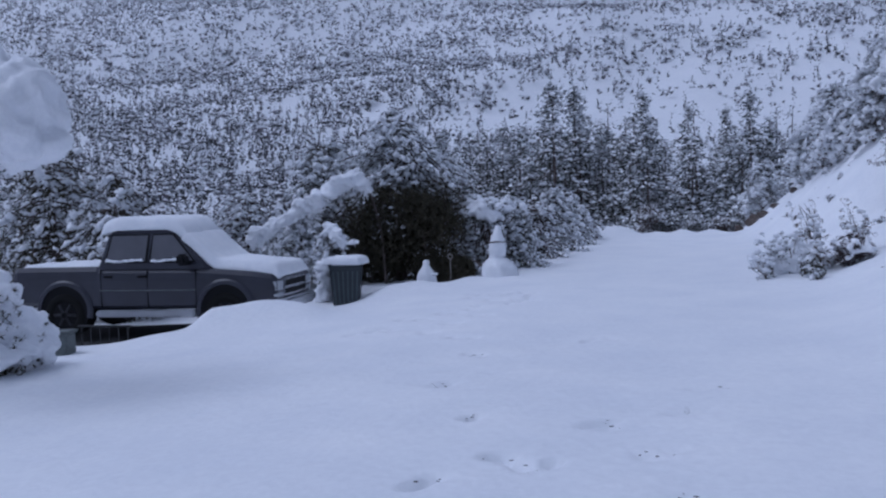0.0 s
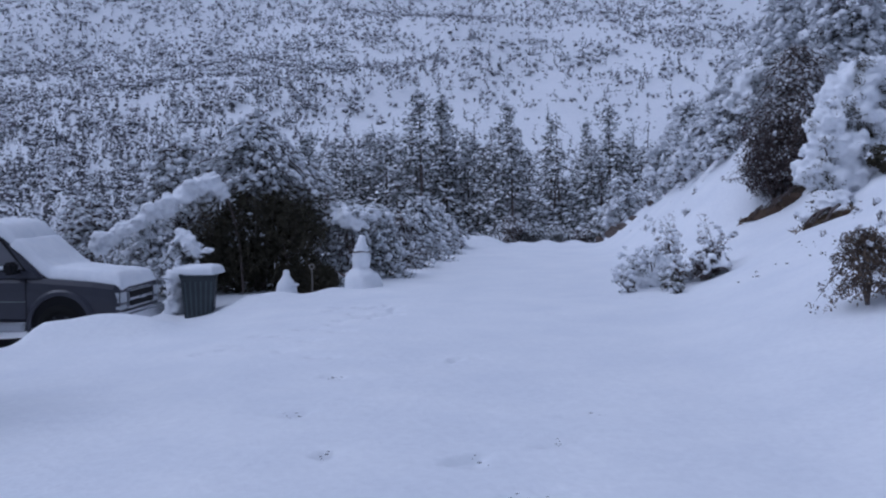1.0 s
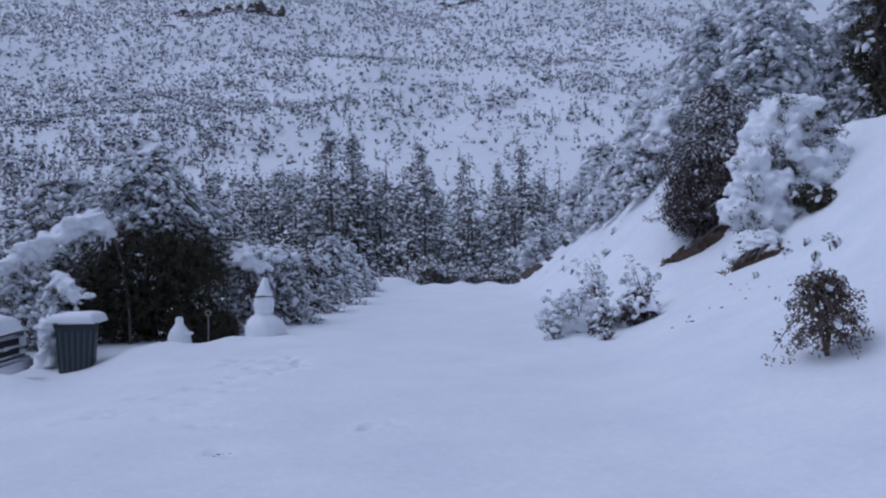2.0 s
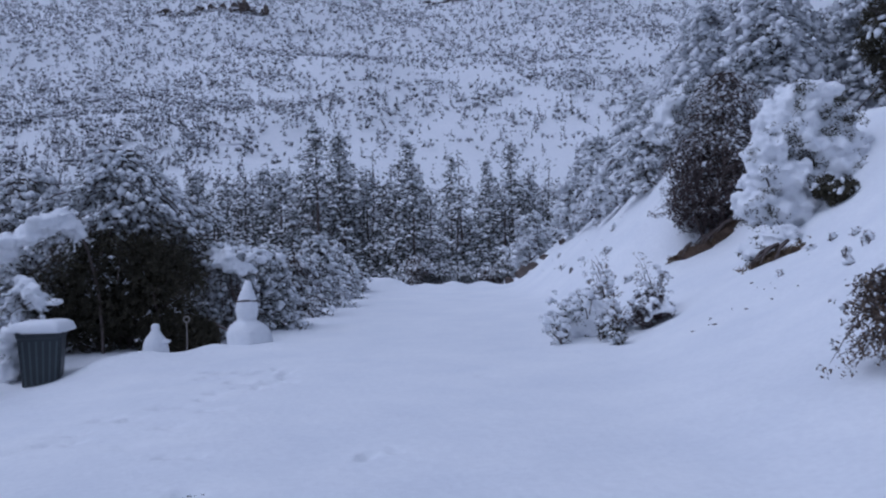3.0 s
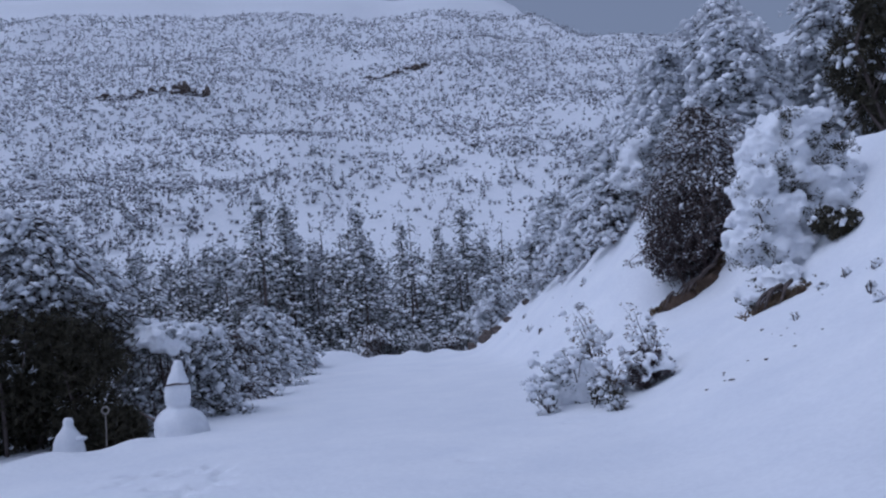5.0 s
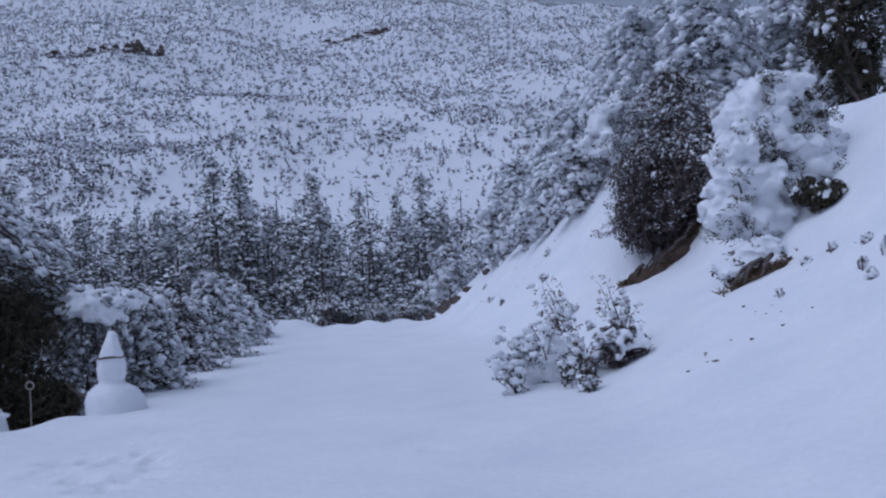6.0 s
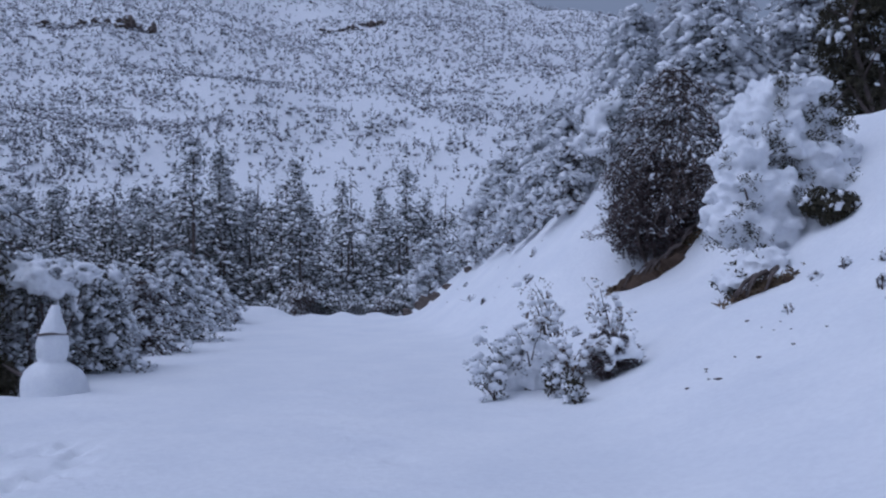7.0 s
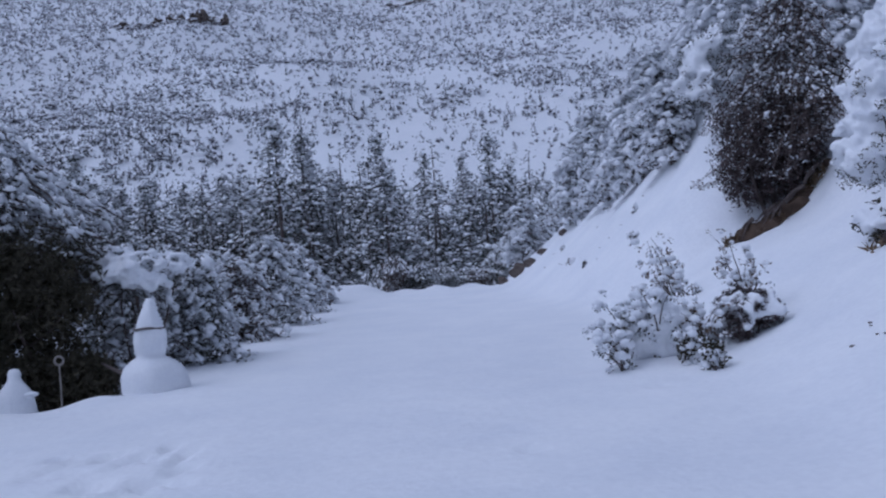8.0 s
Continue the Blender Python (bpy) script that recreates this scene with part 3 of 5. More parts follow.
def twiggy_plant(name, at, h, spread, twigs, fol, label, snow=0.5, leaf=0.035, clump=0.04, lean=(0, 0), per=7, curl=0.5, category="plant", group=""):
    """An open plant of thin curved twigs with leaves along their outer half and lumps of snow caught on them."""
    root = empty(name, (at[0], at[1], gz(at[0], at[1]) - 0.05), 0, label, category, group)
    fp, sp = [], []
    for i in range(twigs):
        a = rng.uniform(0, 6.283)
        out = spread * rng.uniform(0.35, 1.0)
        top = h * rng.uniform(0.55, 1.05)
        t = np.linspace(0, 1, 7)
        line = np.stack([math.cos(a) * out * t ** 1.4 + lean[0] * t, math.sin(a) * out * t ** 1.4 + lean[1] * t, top * (t - curl * 0.45 * t * t * t) / (1 - curl * 0.45)], 1)
        line += np.cumsum(rng.normal(size=(7, 3)) * 0.02 * h, 0)
        line[:, 2] = np.maximum(line[:, 2], 0.0)
        line[0, 2] = -0.25
        piece("twig", [tube(line, np.linspace(0.007 + 0.005 * h, 0.002, 7), 0, 4)], BARK, root)
        for _ in range(per):
            q = rng.uniform(0.3, 1.0)
            p = np.array([np.interp(q, t, line[:, k]) for k in range(3)]) + rng.normal(size=3) * 0.05 * (0.6 + h)
            fp.append(p)
            if rng.uniform() < snow:
                sp.append(p + [0, 0, leaf * 0.8])
    fp = np.array(fp)
    tagged(piece("foliage", scatter(LEAFY, fp, rng.uniform(0.7, 1.5, len(fp)) * leaf * 1.6, 0), fol, root), kind="stuff")
    if sp:
        w = rng.uniform(0.3, 1.1, len(sp)) * clump
        tagged(piece("snow_load", scatter(FINE, np.array(sp), np.stack([w * 1.2, w, w * 0.85], 1), 0, True, 0.9), PILLOW, root), kind="stuff")
    return root


# ---- conifer stand beyond the end of the road ----
def place(kinds, spots, seed):
    """The first use of a kind moves it to its spot, further ones copy it."""
    r = np.random.default_rng(seed)
    used = set()
    for i, (x, y, s) in enumerate(spots):
        k = kinds[i % len(kinds)]
        m = pose(x, y, gz(x, y) - 0.1, 0, 0, r.uniform(0, 360)) @ Matrix.Diagonal((s * r.uniform(0.9, 1.1), s * r.uniform(0.9, 1.1), s, 1))
        if k.name in used:
            copy_thing(k, m)
        else:
            used.add(k.name)
            k.matrix_basis = m


STAND = "conifers in the valley stand"
stand = [conifer("conifer", 12.2, rng.uniform(3.0, 4.2), 14, "tall dark green conifer dusted with snow", STAND, 0.8, bare=0.10) for _ in range(6)]
spots = []
r2 = np.random.default_rng(21)
for i in range(92):
    y = r2.uniform(58, 88)
    way = r2.uniform(-0.19, 0.27) if i < 62 else (-0.15 + 0.41 * (i - 62) / 30)
    x = way * y - 1
    top = 2 + y * (0.084 + 0.008 * math.sin(x * 0.5 + 1) + r2.uniform(-0.026, 0.012))
    if way < -0.06:
        top -= 1.2
    spots.append((x, y, (top - gz(x, y)) / 12.2))
place(stand, spots, 4)

# bushy snow-laden growth at the foot of the stand
VERGE = "snowy shrubs along the far edge"
verge = [bush("verge_shrub", (0, 0, 0), (2.6, 2.2, 2.0), 8, 130, 0.14, NEEDLES, OAK if i % 2 else HOLM, 34, 0.11, -0.1, far=True,
              label="leafless grey-brown shrub loaded with snow", group=VERGE) for i in range(4)]
vs = []
for i in range(19):
    y = r2.uniform(37.5, 47)
    vs.append((r2.uniform(0.03, 0.26) * y, y, r2.uniform(0.55, 0.85) + (y - 37.5) * 0.05))
place(verge, vs, 5)

# trees of the valley side, left of the road
SLOPE = "snowy trees on the valley side"
side_trees = [drooping_tree("slope_tree", (0, 0, 0), 5.2, 2.3, 80, 0.55, 0.25, HOLM if i % 2 else PINE, 0.24, 0.75, 0.17, -1, 0.1, far=True, dense=2, leafset=NEEDLES,
                            label="broad evergreen tree loaded with snow", group=SLOPE) for i in range(3)]
side_trees += [conifer("slope_conifer", 7.0, 2.2, 12, "young conifer loaded with snow", SLOPE, 0.9) for _ in range(4)]
ts = []
for i in range(52):
    y = r2.uniform(32, 92)
    x = -r2.uniform(0.10, 0.95) * y - 1.5
    ts.append((x, y, r2.uniform(0.7, 1.2)))
place(side_trees, ts, 6)


# ---- woods of the mountainside ----
def hill_woods():
    """Scrub in drifts and clumps over the slope, each plant several sprays with snow on top; upright young conifers nearer the valley."""
    n = 47000
    y = 100 + 620 * rng.uniform(0, 1, n) ** 0.9
    x = rng.uniform(-0.80, 0.50, n) * y
    left = ss(0.04, -0.30, x / y)
    dens = 0.50 + 0.55 * waves(x, y, 60, 31) + 0.60 * waves(x, y, 17, 32) + 0.85 * left + 0.55 * ss(300, 450, y)
    dens = dens * (0.62 + 0.38 * ss(190, 320, y) + 0.5 * left * ss(300, 150, y)) * (0.35 + 0.65 * ss(-0.35, 0.15, waves(x, y, 38, 33)) + 0.3 * ss(300, 400, y))
    keep = (rng.uniform(size=n) < np.clip(dens, 0.03, 0.9)) & (y < hill_crest(x, y) + 25)
    x, y = x[keep], y[keep]
    at = np.column_stack([x, y, mesh_z(x, y)])
    n = len(x)
    wide = rng.uniform(0.5, 1.3, n) ** 1.5 * (1.15 + 0.25 * ss(160, 480, y))
    tall = wide * rng.uniform(0.8, 1.4, n)
    tree = rng.uniform(size=n) < np.interp(y, [110, 220, 340], [0.8, 0.5, 0.1])
    # dark plants thin out with distance, so colour pales as haze would
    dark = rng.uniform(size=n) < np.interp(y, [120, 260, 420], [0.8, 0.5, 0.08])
    g = []
    for k in range(3):
        # low bushes: sprays side by side
        i = np.nonzero(~tree & ((k < 2) | (y < 330)))[0]
        o = np.column_stack([rng.normal(size=len(i)) * 0.62, rng.normal(size=len(i)) * 0.5, rng.uniform(0.3, 0.75, len(i))])
        p = at[i] + o * np.column_stack([wide[i], wide[i], tall[i]])
        size = wide[i] * rng.uniform(0.55, 0.95, len(i))
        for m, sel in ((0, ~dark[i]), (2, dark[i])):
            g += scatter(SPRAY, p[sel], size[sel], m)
        on = np.nonzero(rng.uniform(size=len(i)) < np.where(dark[i], 0.6, 0.85))[0]
        w = wide[i][on] * rng.uniform(0.25, 0.55, len(on))
        q = p[on] + np.column_stack([rng.normal(size=(len(on), 2)) * 0.25 * wide[i][on][:, None], 0.42 * wide[i][on]])
        g += scatter(CHIPS, q, np.column_stack([w * 1.3, w, w * 0.6]), 1, False, 0.5)
    for k in range(6):
        # young conifers: sprays one above the other, narrowing upwards
        i = np.nonzero(tree)[0]
        u = (k + 0.6) / 6
        o = np.column_stack([rng.normal(size=(len(i), 2)) * 0.26 * (1.1 - u), np.full(len(i), u * 2.2)])
        p = at[i] + o * np.column_stack([wide[i], wide[i], tall[i] * 1.1])
        size = wide[i] * rng.uniform(0.65, 1.0, len(i)) * (1.05 - 0.75 * u)
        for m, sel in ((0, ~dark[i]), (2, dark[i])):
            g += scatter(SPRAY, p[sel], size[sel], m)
        on = np.nonzero(rng.uniform(size=len(i)) < 0.5)[0]
        w = wide[i][on] * rng.uniform(0.2, 0.42, len(on)) * (1.1 - 0.6 * u)
        q = p[on] + np.column_stack([rng.normal(size=(len(on), 2)) * 0.25 * wide[i][on][:, None], 0.25 * wide[i][on]])
        g += scatter(CHIPS, q, np.column_stack([w, w, w * 0.6]), 1, False, 0.6)
    ob = piece("hillside_woods", g, [HAZED_SCRUB, PILLOW, HAZED_JUNIPER])
    return tagged(ob, "scrub and small trees under snow on the mountainside", "woodland", kind="stuff")


hill_woods()


def outcrop(at, length, height, n, label):
    """A broken ledge: slabs of uneven size in two courses, with snow lodged on and between them."""
    root = empty("rock_outcrop", (at[0], at[1], gz(at[0], at[1])), 0, label, "rock")
    for i in range(n):
        u = ((i + 0.5) / n) ** 0.8 - 0.5
        x, y = u * length + rng.uniform(-2.5, 2.5), rng.uniform(-3, 3)
        z = gz(at[0] + x, at[1] + y) - root.location.z + rng.uniform(-0.25, 0.35) * height
        w, h = length / n * rng.uniform(0.4, 1.3), height * rng.uniform(0.15, 0.48) * (0.5 + 0.7 * (i + 1) / n)
        piece("rock", scatter([lumpy(ico(2), 0.55)], [(x, y, z + h * 0.3)], [(w, 1.5 + h * 0.4, h)], 0, False, 0.35), ROCK, root)
        if rng.uniform() < 0.7:
            v = rng.uniform(-0.5, 0.5) * w
            piece("snow_cap", scatter([lumpy(ico(1), 0.3)], [(x + v, y - 0.6, z + h * rng.uniform(0.7, 1.3))], [(w * rng.uniform(0.4, 0.9), 1.6, h * 0.4)], 0, True, 0.2), PILLOW, root)
    return root


outcrop((-69, 452), 58, 7.0, 30, "broken band of brown rock showing through snow")
outcrop((62, 508), 40, 4.0, 13, "low greenish rock ledge showing through snow")


# ---- pickup truck ----
def pickup():
    """Built with its front at x = 0, rear at x = -5.1; the near side is y = 0, the far side y = 1.9."""
    root = empty("pickup_truck", (-3.82, 13.95, -0.18), 0, "dark blue-grey pickup truck parked under thick snow", "truck")
    mid, hw = 0.95, 0.95

    def ring(x, w, zb, zt, tuck=0.0):
        pts = [(w * 0.90, zb), (w * 0.985, zb + 0.07), (w, zb + 0.30), (w, zt - 0.22), (w * 0.985, zt - 0.08), (w * 0.93 - tuck, zt)]
        return [(x, mid - a, b) for a, b in pts] + [(x, mid + a, b) for a, b in pts[::-1]]

    bm = bmesh.new()
    loft(bm, [ring(x, hw * k, zb, zt) for x, k, zb, zt in ((-5.1, 0.95, 0.60, 1.20), (-5.0, 0.985, 0.55, 1.25), (-3.42, 1.0, 0.48, 1.25), (-3.38, 1.0, 0.48, 1.22),
                                                          (-1.35, 1.0, 0.48, 1.20), (-1.2, 1.0, 0.48, 1.19), (-0.45, 0.985, 0.50, 1.13), (-0.12, 0.955, 0.52, 1.08), (-0.02, 0.93, 0.55, 1.02))])
    part("body", bm, PAINT, root, smooth=False)
    bm = bmesh.new()
    cab = [(-3.40, -1.22, 1.17, 0.97), (-3.36, -1.36, 1.32, 0.955), (-3.22, -1.95, 1.86, 0.80), (-3.10, -2.08, 1.925, 0.72)]
    loft(bm, [[(a, mid - hw * w, z), (b, mid - hw * w, z), (b, mid + hw * w, z), (a, mid + hw * w, z)] for a, b, z, w in cab])
    bmesh.ops.bevel(bm, geom=list(bm.edges), offset=0.03, segments=2, affect="EDGES")
    part("cab", bm, PAINT, root)
    # side windows lie on the sloping cab side
    def side_y(z, s):
        w = np.interp(z, [1.32, 1.86], [0.955, 0.80]) * hw + 0.006
        return mid - w if s < 0 else mid + w

    for s in (-1, 1):
        for a0, a1, b0, b1 in ((-3.22, -2.47, -3.14, -2.45), (-2.36, -1.55, -2.34, -1.98)):
            for name, mat, g, o in (("window_frame", BLACK, 0.045, 0.0), ("window", GLASS, 0.0, 0.008)):
                bm = bmesh.new()
                z0, z1 = 1.34 - g * 0.6, 1.80 + g * 0.6
                c = [(a0 - g, z0), (a1 + g, z0), (b1 + g * 0.6, z1), (b0 - g * 0.6, z1)]
                outer = [bm.verts.new((x, side_y(z, s) + s * (o + 0.004), z)) for x, z in c]
                inner = [bm.verts.new((x, side_y(z, s) - s * 0.02, z)) for x, z in c]
                bm.faces.new(outer)
                for i in range(4):
                    bm.faces.new((outer[i], outer[(i + 1) % 4], inner[(i + 1) % 4], inner[i]))
                part(name, bm, mat, root)
    bm = bmesh.new()
    loft(bm, [[(-1.33 + o, mid - 0.80, 1.33), (-1.33 + o, mid + 0.80, 1.33), (-1.88 + o, mid + 0.68, 1.82), (-1.88 + o, mid - 0.68, 1.82)] for o in (-0.04, 0.012)])
    part("windshield", bm, GLASS, root)
    for x in (-0.95, -4.05):
        for s, y in ((-1, 0.0), (1, 1.9)):
            # solid black disc on the body stands in for the arch's shaded hollow
            well = bmesh.new()
            cyl(well, (x, y - s * 0.30, 0.46), (x, y + s * 0.006, 0.46), 0.47, n=28)
            part("arch_shade", well, BLACK, root)
            fl = bmesh.new()
            rings = []
            for i in range(19):
                a = math.pi * (-0.08 + 1.16 * i / 18)
                ca, sa = math.cos(a), math.sin(a)
                rings.append([(x + ca * rr, y + s * dy, 0.46 + sa * rr) for rr, dy in ((0.46, 0.0), (0.46, 0.035), (0.52, 0.035), (0.56, 0.0))])
            loft(fl, rings)
            part("wheel_flare", fl, PAINT, root)
            ty = bmesh.new()
            prof = [(0.24, 0.02), (0.35, 0.0), (0.385, 0.03), (0.385, 0.22), (0.35, 0.25), (0.24, 0.23)]
            loft(ty, [[(x + math.cos(a) * r, y - s * (w - 0.035), 0.385 + math.sin(a) * r) for r, w in prof] for a in [2 * math.pi * i / 28 for i in range(29)]], False)
            wheel = part("wheel", ty, RUBBER, root, smooth=True)
            rim = bmesh.new()
            cyl(rim, (x, y - s * 0.18, 0.385), (x, y - s * 0.02, 0.385), 0.245, n=24)
            part("rim", rim, DARKRIM, wheel)
            for i in range(6):
                a = math.pi * i / 3
                sp = bmesh.new()
                cyl(sp, (x + 0.05 * math.cos(a), y + s * 0.004, 0.385 + 0.05 * math.sin(a)), (x + 0.22 * math.cos(a), y - s * 0.006, 0.385 + 0.22 * math.sin(a)), 0.035, 0.03, 8)
                part("spoke", sp, DARKRIM, wheel)
    # front end
    bm = bmesh.new()
    box(bm, -0.06, 0.012, mid - 0.60, mid + 0.60, 0.66, 0.99, 0.03)
    gr = part("grille", bm, CHROME, root, "chrome grille frame")
    bm = bmesh.new()
    box(bm, -0.05, 0.018, mid - 0.55, mid + 0.55, 0.70, 0.95, 0.01, 1)
    part("grille_mesh", bm, BLACK, gr)
    for z in (0.825,):
        bm = bmesh.new()
        box(bm, 0.0, 0.035, mid - 0.55, mid + 0.55, z - (0.018 if z != 0.825 else 0.026), z + (0.012 if z != 0.825 else 0.022), 0.006, 1)
        part("grille_bar", bm, CHROME, gr)
    bm = bmesh.new()
    loft(bm, [[(x, mid - 0.12, 0.815), (x, mid - 0.04, 0.86), (x, mid + 0.12, 0.845), (x, mid + 0.12, 0.815), (x, mid + 0.04, 0.79), (x, mid - 0.12, 0.80)] for x in (0.03, 0.045)])
    part("badge", bm, CHROME, gr)
    for y0, y1 in ((0.06, 0.34), (1.56, 1.84)):
        bm = bmesh.new()
        box(bm, -0.16, 0.0, y0, y1, 0.76, 0.98, 0.03)
        part("headlight", bm, LAMP, root, "clear headlamp lens")
        bm = bmesh.new()
        box(bm, -0.14, -0.004, y0, y1, 0.67, 0.745, 0.015)
        part("turn_signal", bm, LAMP, root)
    bm = bmesh.new()
    box(bm, -0.22, 0.10, 0.02, 1.88, 0.42, 0.64, 0.05, 3)
    part("front_bumper", bm, CHROME, root, "chrome bumper")
    bm = bmesh.new()
    box(bm, -5.22, -5.0, 0.05, 1.85, 0.45, 0.62, 0.04)
    part("rear_bumper", bm, CHROME, root)
    for s, y in ((-1, 0.0), (1, 1.9)):
        bm = bmesh.new()
        box(bm, -3.36, -1.50, *sorted((y + s * 0.012, y - s * 0.03)), 0.815, 0.832, 0.006, 1)
        part("side_moulding", bm, GREYBOX, root)
        bm = bmesh.new()
        box(bm, -3.40, -1.50, *sorted((y + s * 0.10, y - s * 0.12)), 0.35, 0.47, 0.03)
        part("running_board", bm, SILVER, root, "dull silver running board")
        for x in (-2.42, -3.32, -1.50):
            bm = bmesh.new()
            box(bm, x - 0.006, x + 0.006, *sorted((y + s * 0.004, y - s * 0.03)), 0.52, 1.18)
            part("door_gap", bm, BLACK, root)
        for x in (-2.58, -3.24):
            bm = bmesh.new()
            box(bm, x - 0.02, x + 0.16, *sorted((y + s * 0.035, y - s * 0.01)), 1.05, 1.09, 0.012)
            part("door_handle", bm, BLACK, root)
        bm = bmesh.new()
        box(bm, -1.72, -1.56, *sorted((y + s * 0.06, y + s * 0.30)), 1.27, 1.47, 0.04, 3)
        box(bm, -1.68, -1.60, *sorted((y - s * 0.08, y + s * 0.10)), 1.27, 1.32, 0.01, 1)
        part("side_mirror", bm, BLACK, root)
    for a, b in ((-3.20, -2.50), (-2.33, -1.62)):
        snow = []
        for i in range(int((b - a) / 0.035)):
            x = a + 0.035 * i
            snow.append((x, side_y(1.36, -1) - 0.016, 1.352 + 0.012 * math.sin(9 * x) + rng.uniform(-0.004, 0.008)))
        n = len(snow)
        piece("snow_sill", scatter(BLOBS, snow, np.column_stack([np.full(n, 0.04), np.full(n, 0.02), rng.uniform(0.018, 0.04, n)]), 0, True, 0.2), PILLOW, root, "line of snow lodged under the window")
    bm = bmesh.new()
    cyl(bm, (-1.30, 0.35, 1.36), (-1.75, 0.75, 1.79), 0.012, n=6)
    part("wiper", bm, BLACK, root)
    return root


pickup()


def snow_sheet(name, x0, x1, y0, y1, base, thick, nx, ny, label, seed, parent=None):
    """A blanket of snow over the surface base(x, y), with rounded, uneven edges."""
    u, v = np.meshgrid(np.linspace(0, 1, nx), np.linspace(0, 1, ny))
    x = x0 + (x1 - x0) * u + 0.03 * waves(v * (y1 - y0), u, 0.5, seed) * np.sign(u - 0.5) * (np.abs(u - 0.5) > 0.47)
    y = y0 + (y1 - y0) * v + 0.05 * waves(u * (x1 - x0), v, 0.5, seed + 1) * np.sign(v - 0.5) * (np.abs(v - 0.5) > 0.44)
    lo = base(x, y)
    dx, dy = np.minimum(u, 1 - u) * abs(x1 - x0), np.minimum(v, 1 - v) * abs(y1 - y0)
    e = np.clip(np.minimum(dx, dy) / 0.16, 0, 1)
    hi = lo + (thick + 0.25 * thick * waves(x, y, 0.8, seed + 2)) * np.sqrt(1 - (1 - e) ** 2) + 0.012
    lo = lo - 0.02
    n = nx * ny
    i = (np.arange(ny - 1)[:, None] * nx + np.arange(nx - 1)[None]).ravel()
    top = np.stack([i, i + 1, i + nx + 1, i + nx], 1)
    rim = np.concatenate([np.arange(nx), np.arange(1, ny) * nx + nx - 1, (ny - 1) * nx + np.arange(nx - 2, -1, -1), np.arange(ny - 2, 0, -1) * nx])
    nxt = np.roll(rim, -1)
    f = np.concatenate([top, top[:, ::-1] + n, np.stack([rim, rim + n, nxt + n, nxt], 1)])
    v3 = np.concatenate([np.stack([x, y, hi], -1).reshape(-1, 3), np.stack([x, y, lo], -1).reshape(-1, 3)])
    ob = piece(name, [(v3, f, 0, True)], PILLOW, parent)
    return tagged(ob, label, "snow") if label else ob


def truck_top(x, y):
    lx = x + 3.82
    return -0.18 + np.interp(lx, [-3.45, -3.2, -3.05, -2.1, -1.95, -1.30, -1.15, -0.4, -0.1, 0.0], [1.82, 1.90, 1.93, 1.93, 1.88, 1.30, 1.20, 1.14, 1.08, 1.03]) - 0.02 * ((y - 14.9) / 0.9) ** 2


snow_sheet("snow_blanket", -7.20, -5.54, 14.13, 15.68, truck_top, 0.20, 40, 34, "thick rounded snow on the truck roof", 41)
snow_sheet("snow_blanket", -5.64, -3.84, 14.06, 15.76, truck_top, 0.16, 44, 34, "sloping snow over the truck windshield and hood", 44)
snow_sheet("snow_blanket", -8.8, -7.28, 14.05, 15.75, lambda x, y: 1.0 + 0 * x, 0.10, 30, 30, "snow heaped in the truck bed", 47)


# ---- wheeled bin ----
def wheelie_bin(at, rz):
    root = empty("wheeled_bin", (*at, -0.2), rz, "dark grey-green plastic wheeled bin capped with snow", "bin")
    bm = bmesh.new()
    loft(bm, [[(sx * w, sy * d, z) for sx, sy in ((-1, -1), (1, -1), (1, 1), (-1, 1))] for z, w, d in ((0.08, 0.25, 0.28), (0.12, 0.26, 0.29), (0.95, 0.32, 0.36), (0.98, 0.34, 0.38), (1.02, 0.34, 0.38))])
    bmesh.ops.bevel(bm, geom=[e for e in bm.edges if abs(e.verts[0].co.z - e.verts[1].co.z) > 0.02], offset=0.03, segments=2, affect="EDGES")
    part("body", bm, BINGREEN, root)
    for i in range(6):
        x = -0.25 + 0.1 * i
        bm = bmesh.new()
        loft(bm, [[(x * k - 0.015, -d - 0.012, z), (x * k + 0.015, -d - 0.012, z), (x * k + 0.012, -d + 0.02, z), (x * k - 0.012, -d + 0.02, z)] for z, k, d in ((0.16, 0.82, 0.295), (0.92, 1.0, 0.357))])
        part("rib", bm, BINRIB, root)
    bm = bmesh.new()
    box(bm, -0.36, 0.36, -0.41, 0.40, 1.02, 1.07, 0.02)
    part("lid", bm, BINGREEN, root)
    bm = bmesh.new()
    cyl(bm, (-0.28, 0.44, 1.0), (0.28, 0.44, 1.0), 0.018, n=10)
    part("handle", bm, BINGREEN, root)
    for x in (-0.29, 0.29):
        bm = bmesh.new()
        cyl(bm, (x - 0.03, 0.30, 0.11), (x + 0.03, 0.30, 0.11), 0.11, n=18)
        part("wheel", bm, RUBBER, root)
    return root


wheelie_bin((-3.5, 17.2), 12)
bin_top = -0.2 + 1.07
snow_sheet("snow_mound", -3.9, -3.1, 16.78, 17.62, lambda x, y: bin_top + 0 * x, 0.13, 22, 22, "rounded cap of snow on the bin lid", 51)


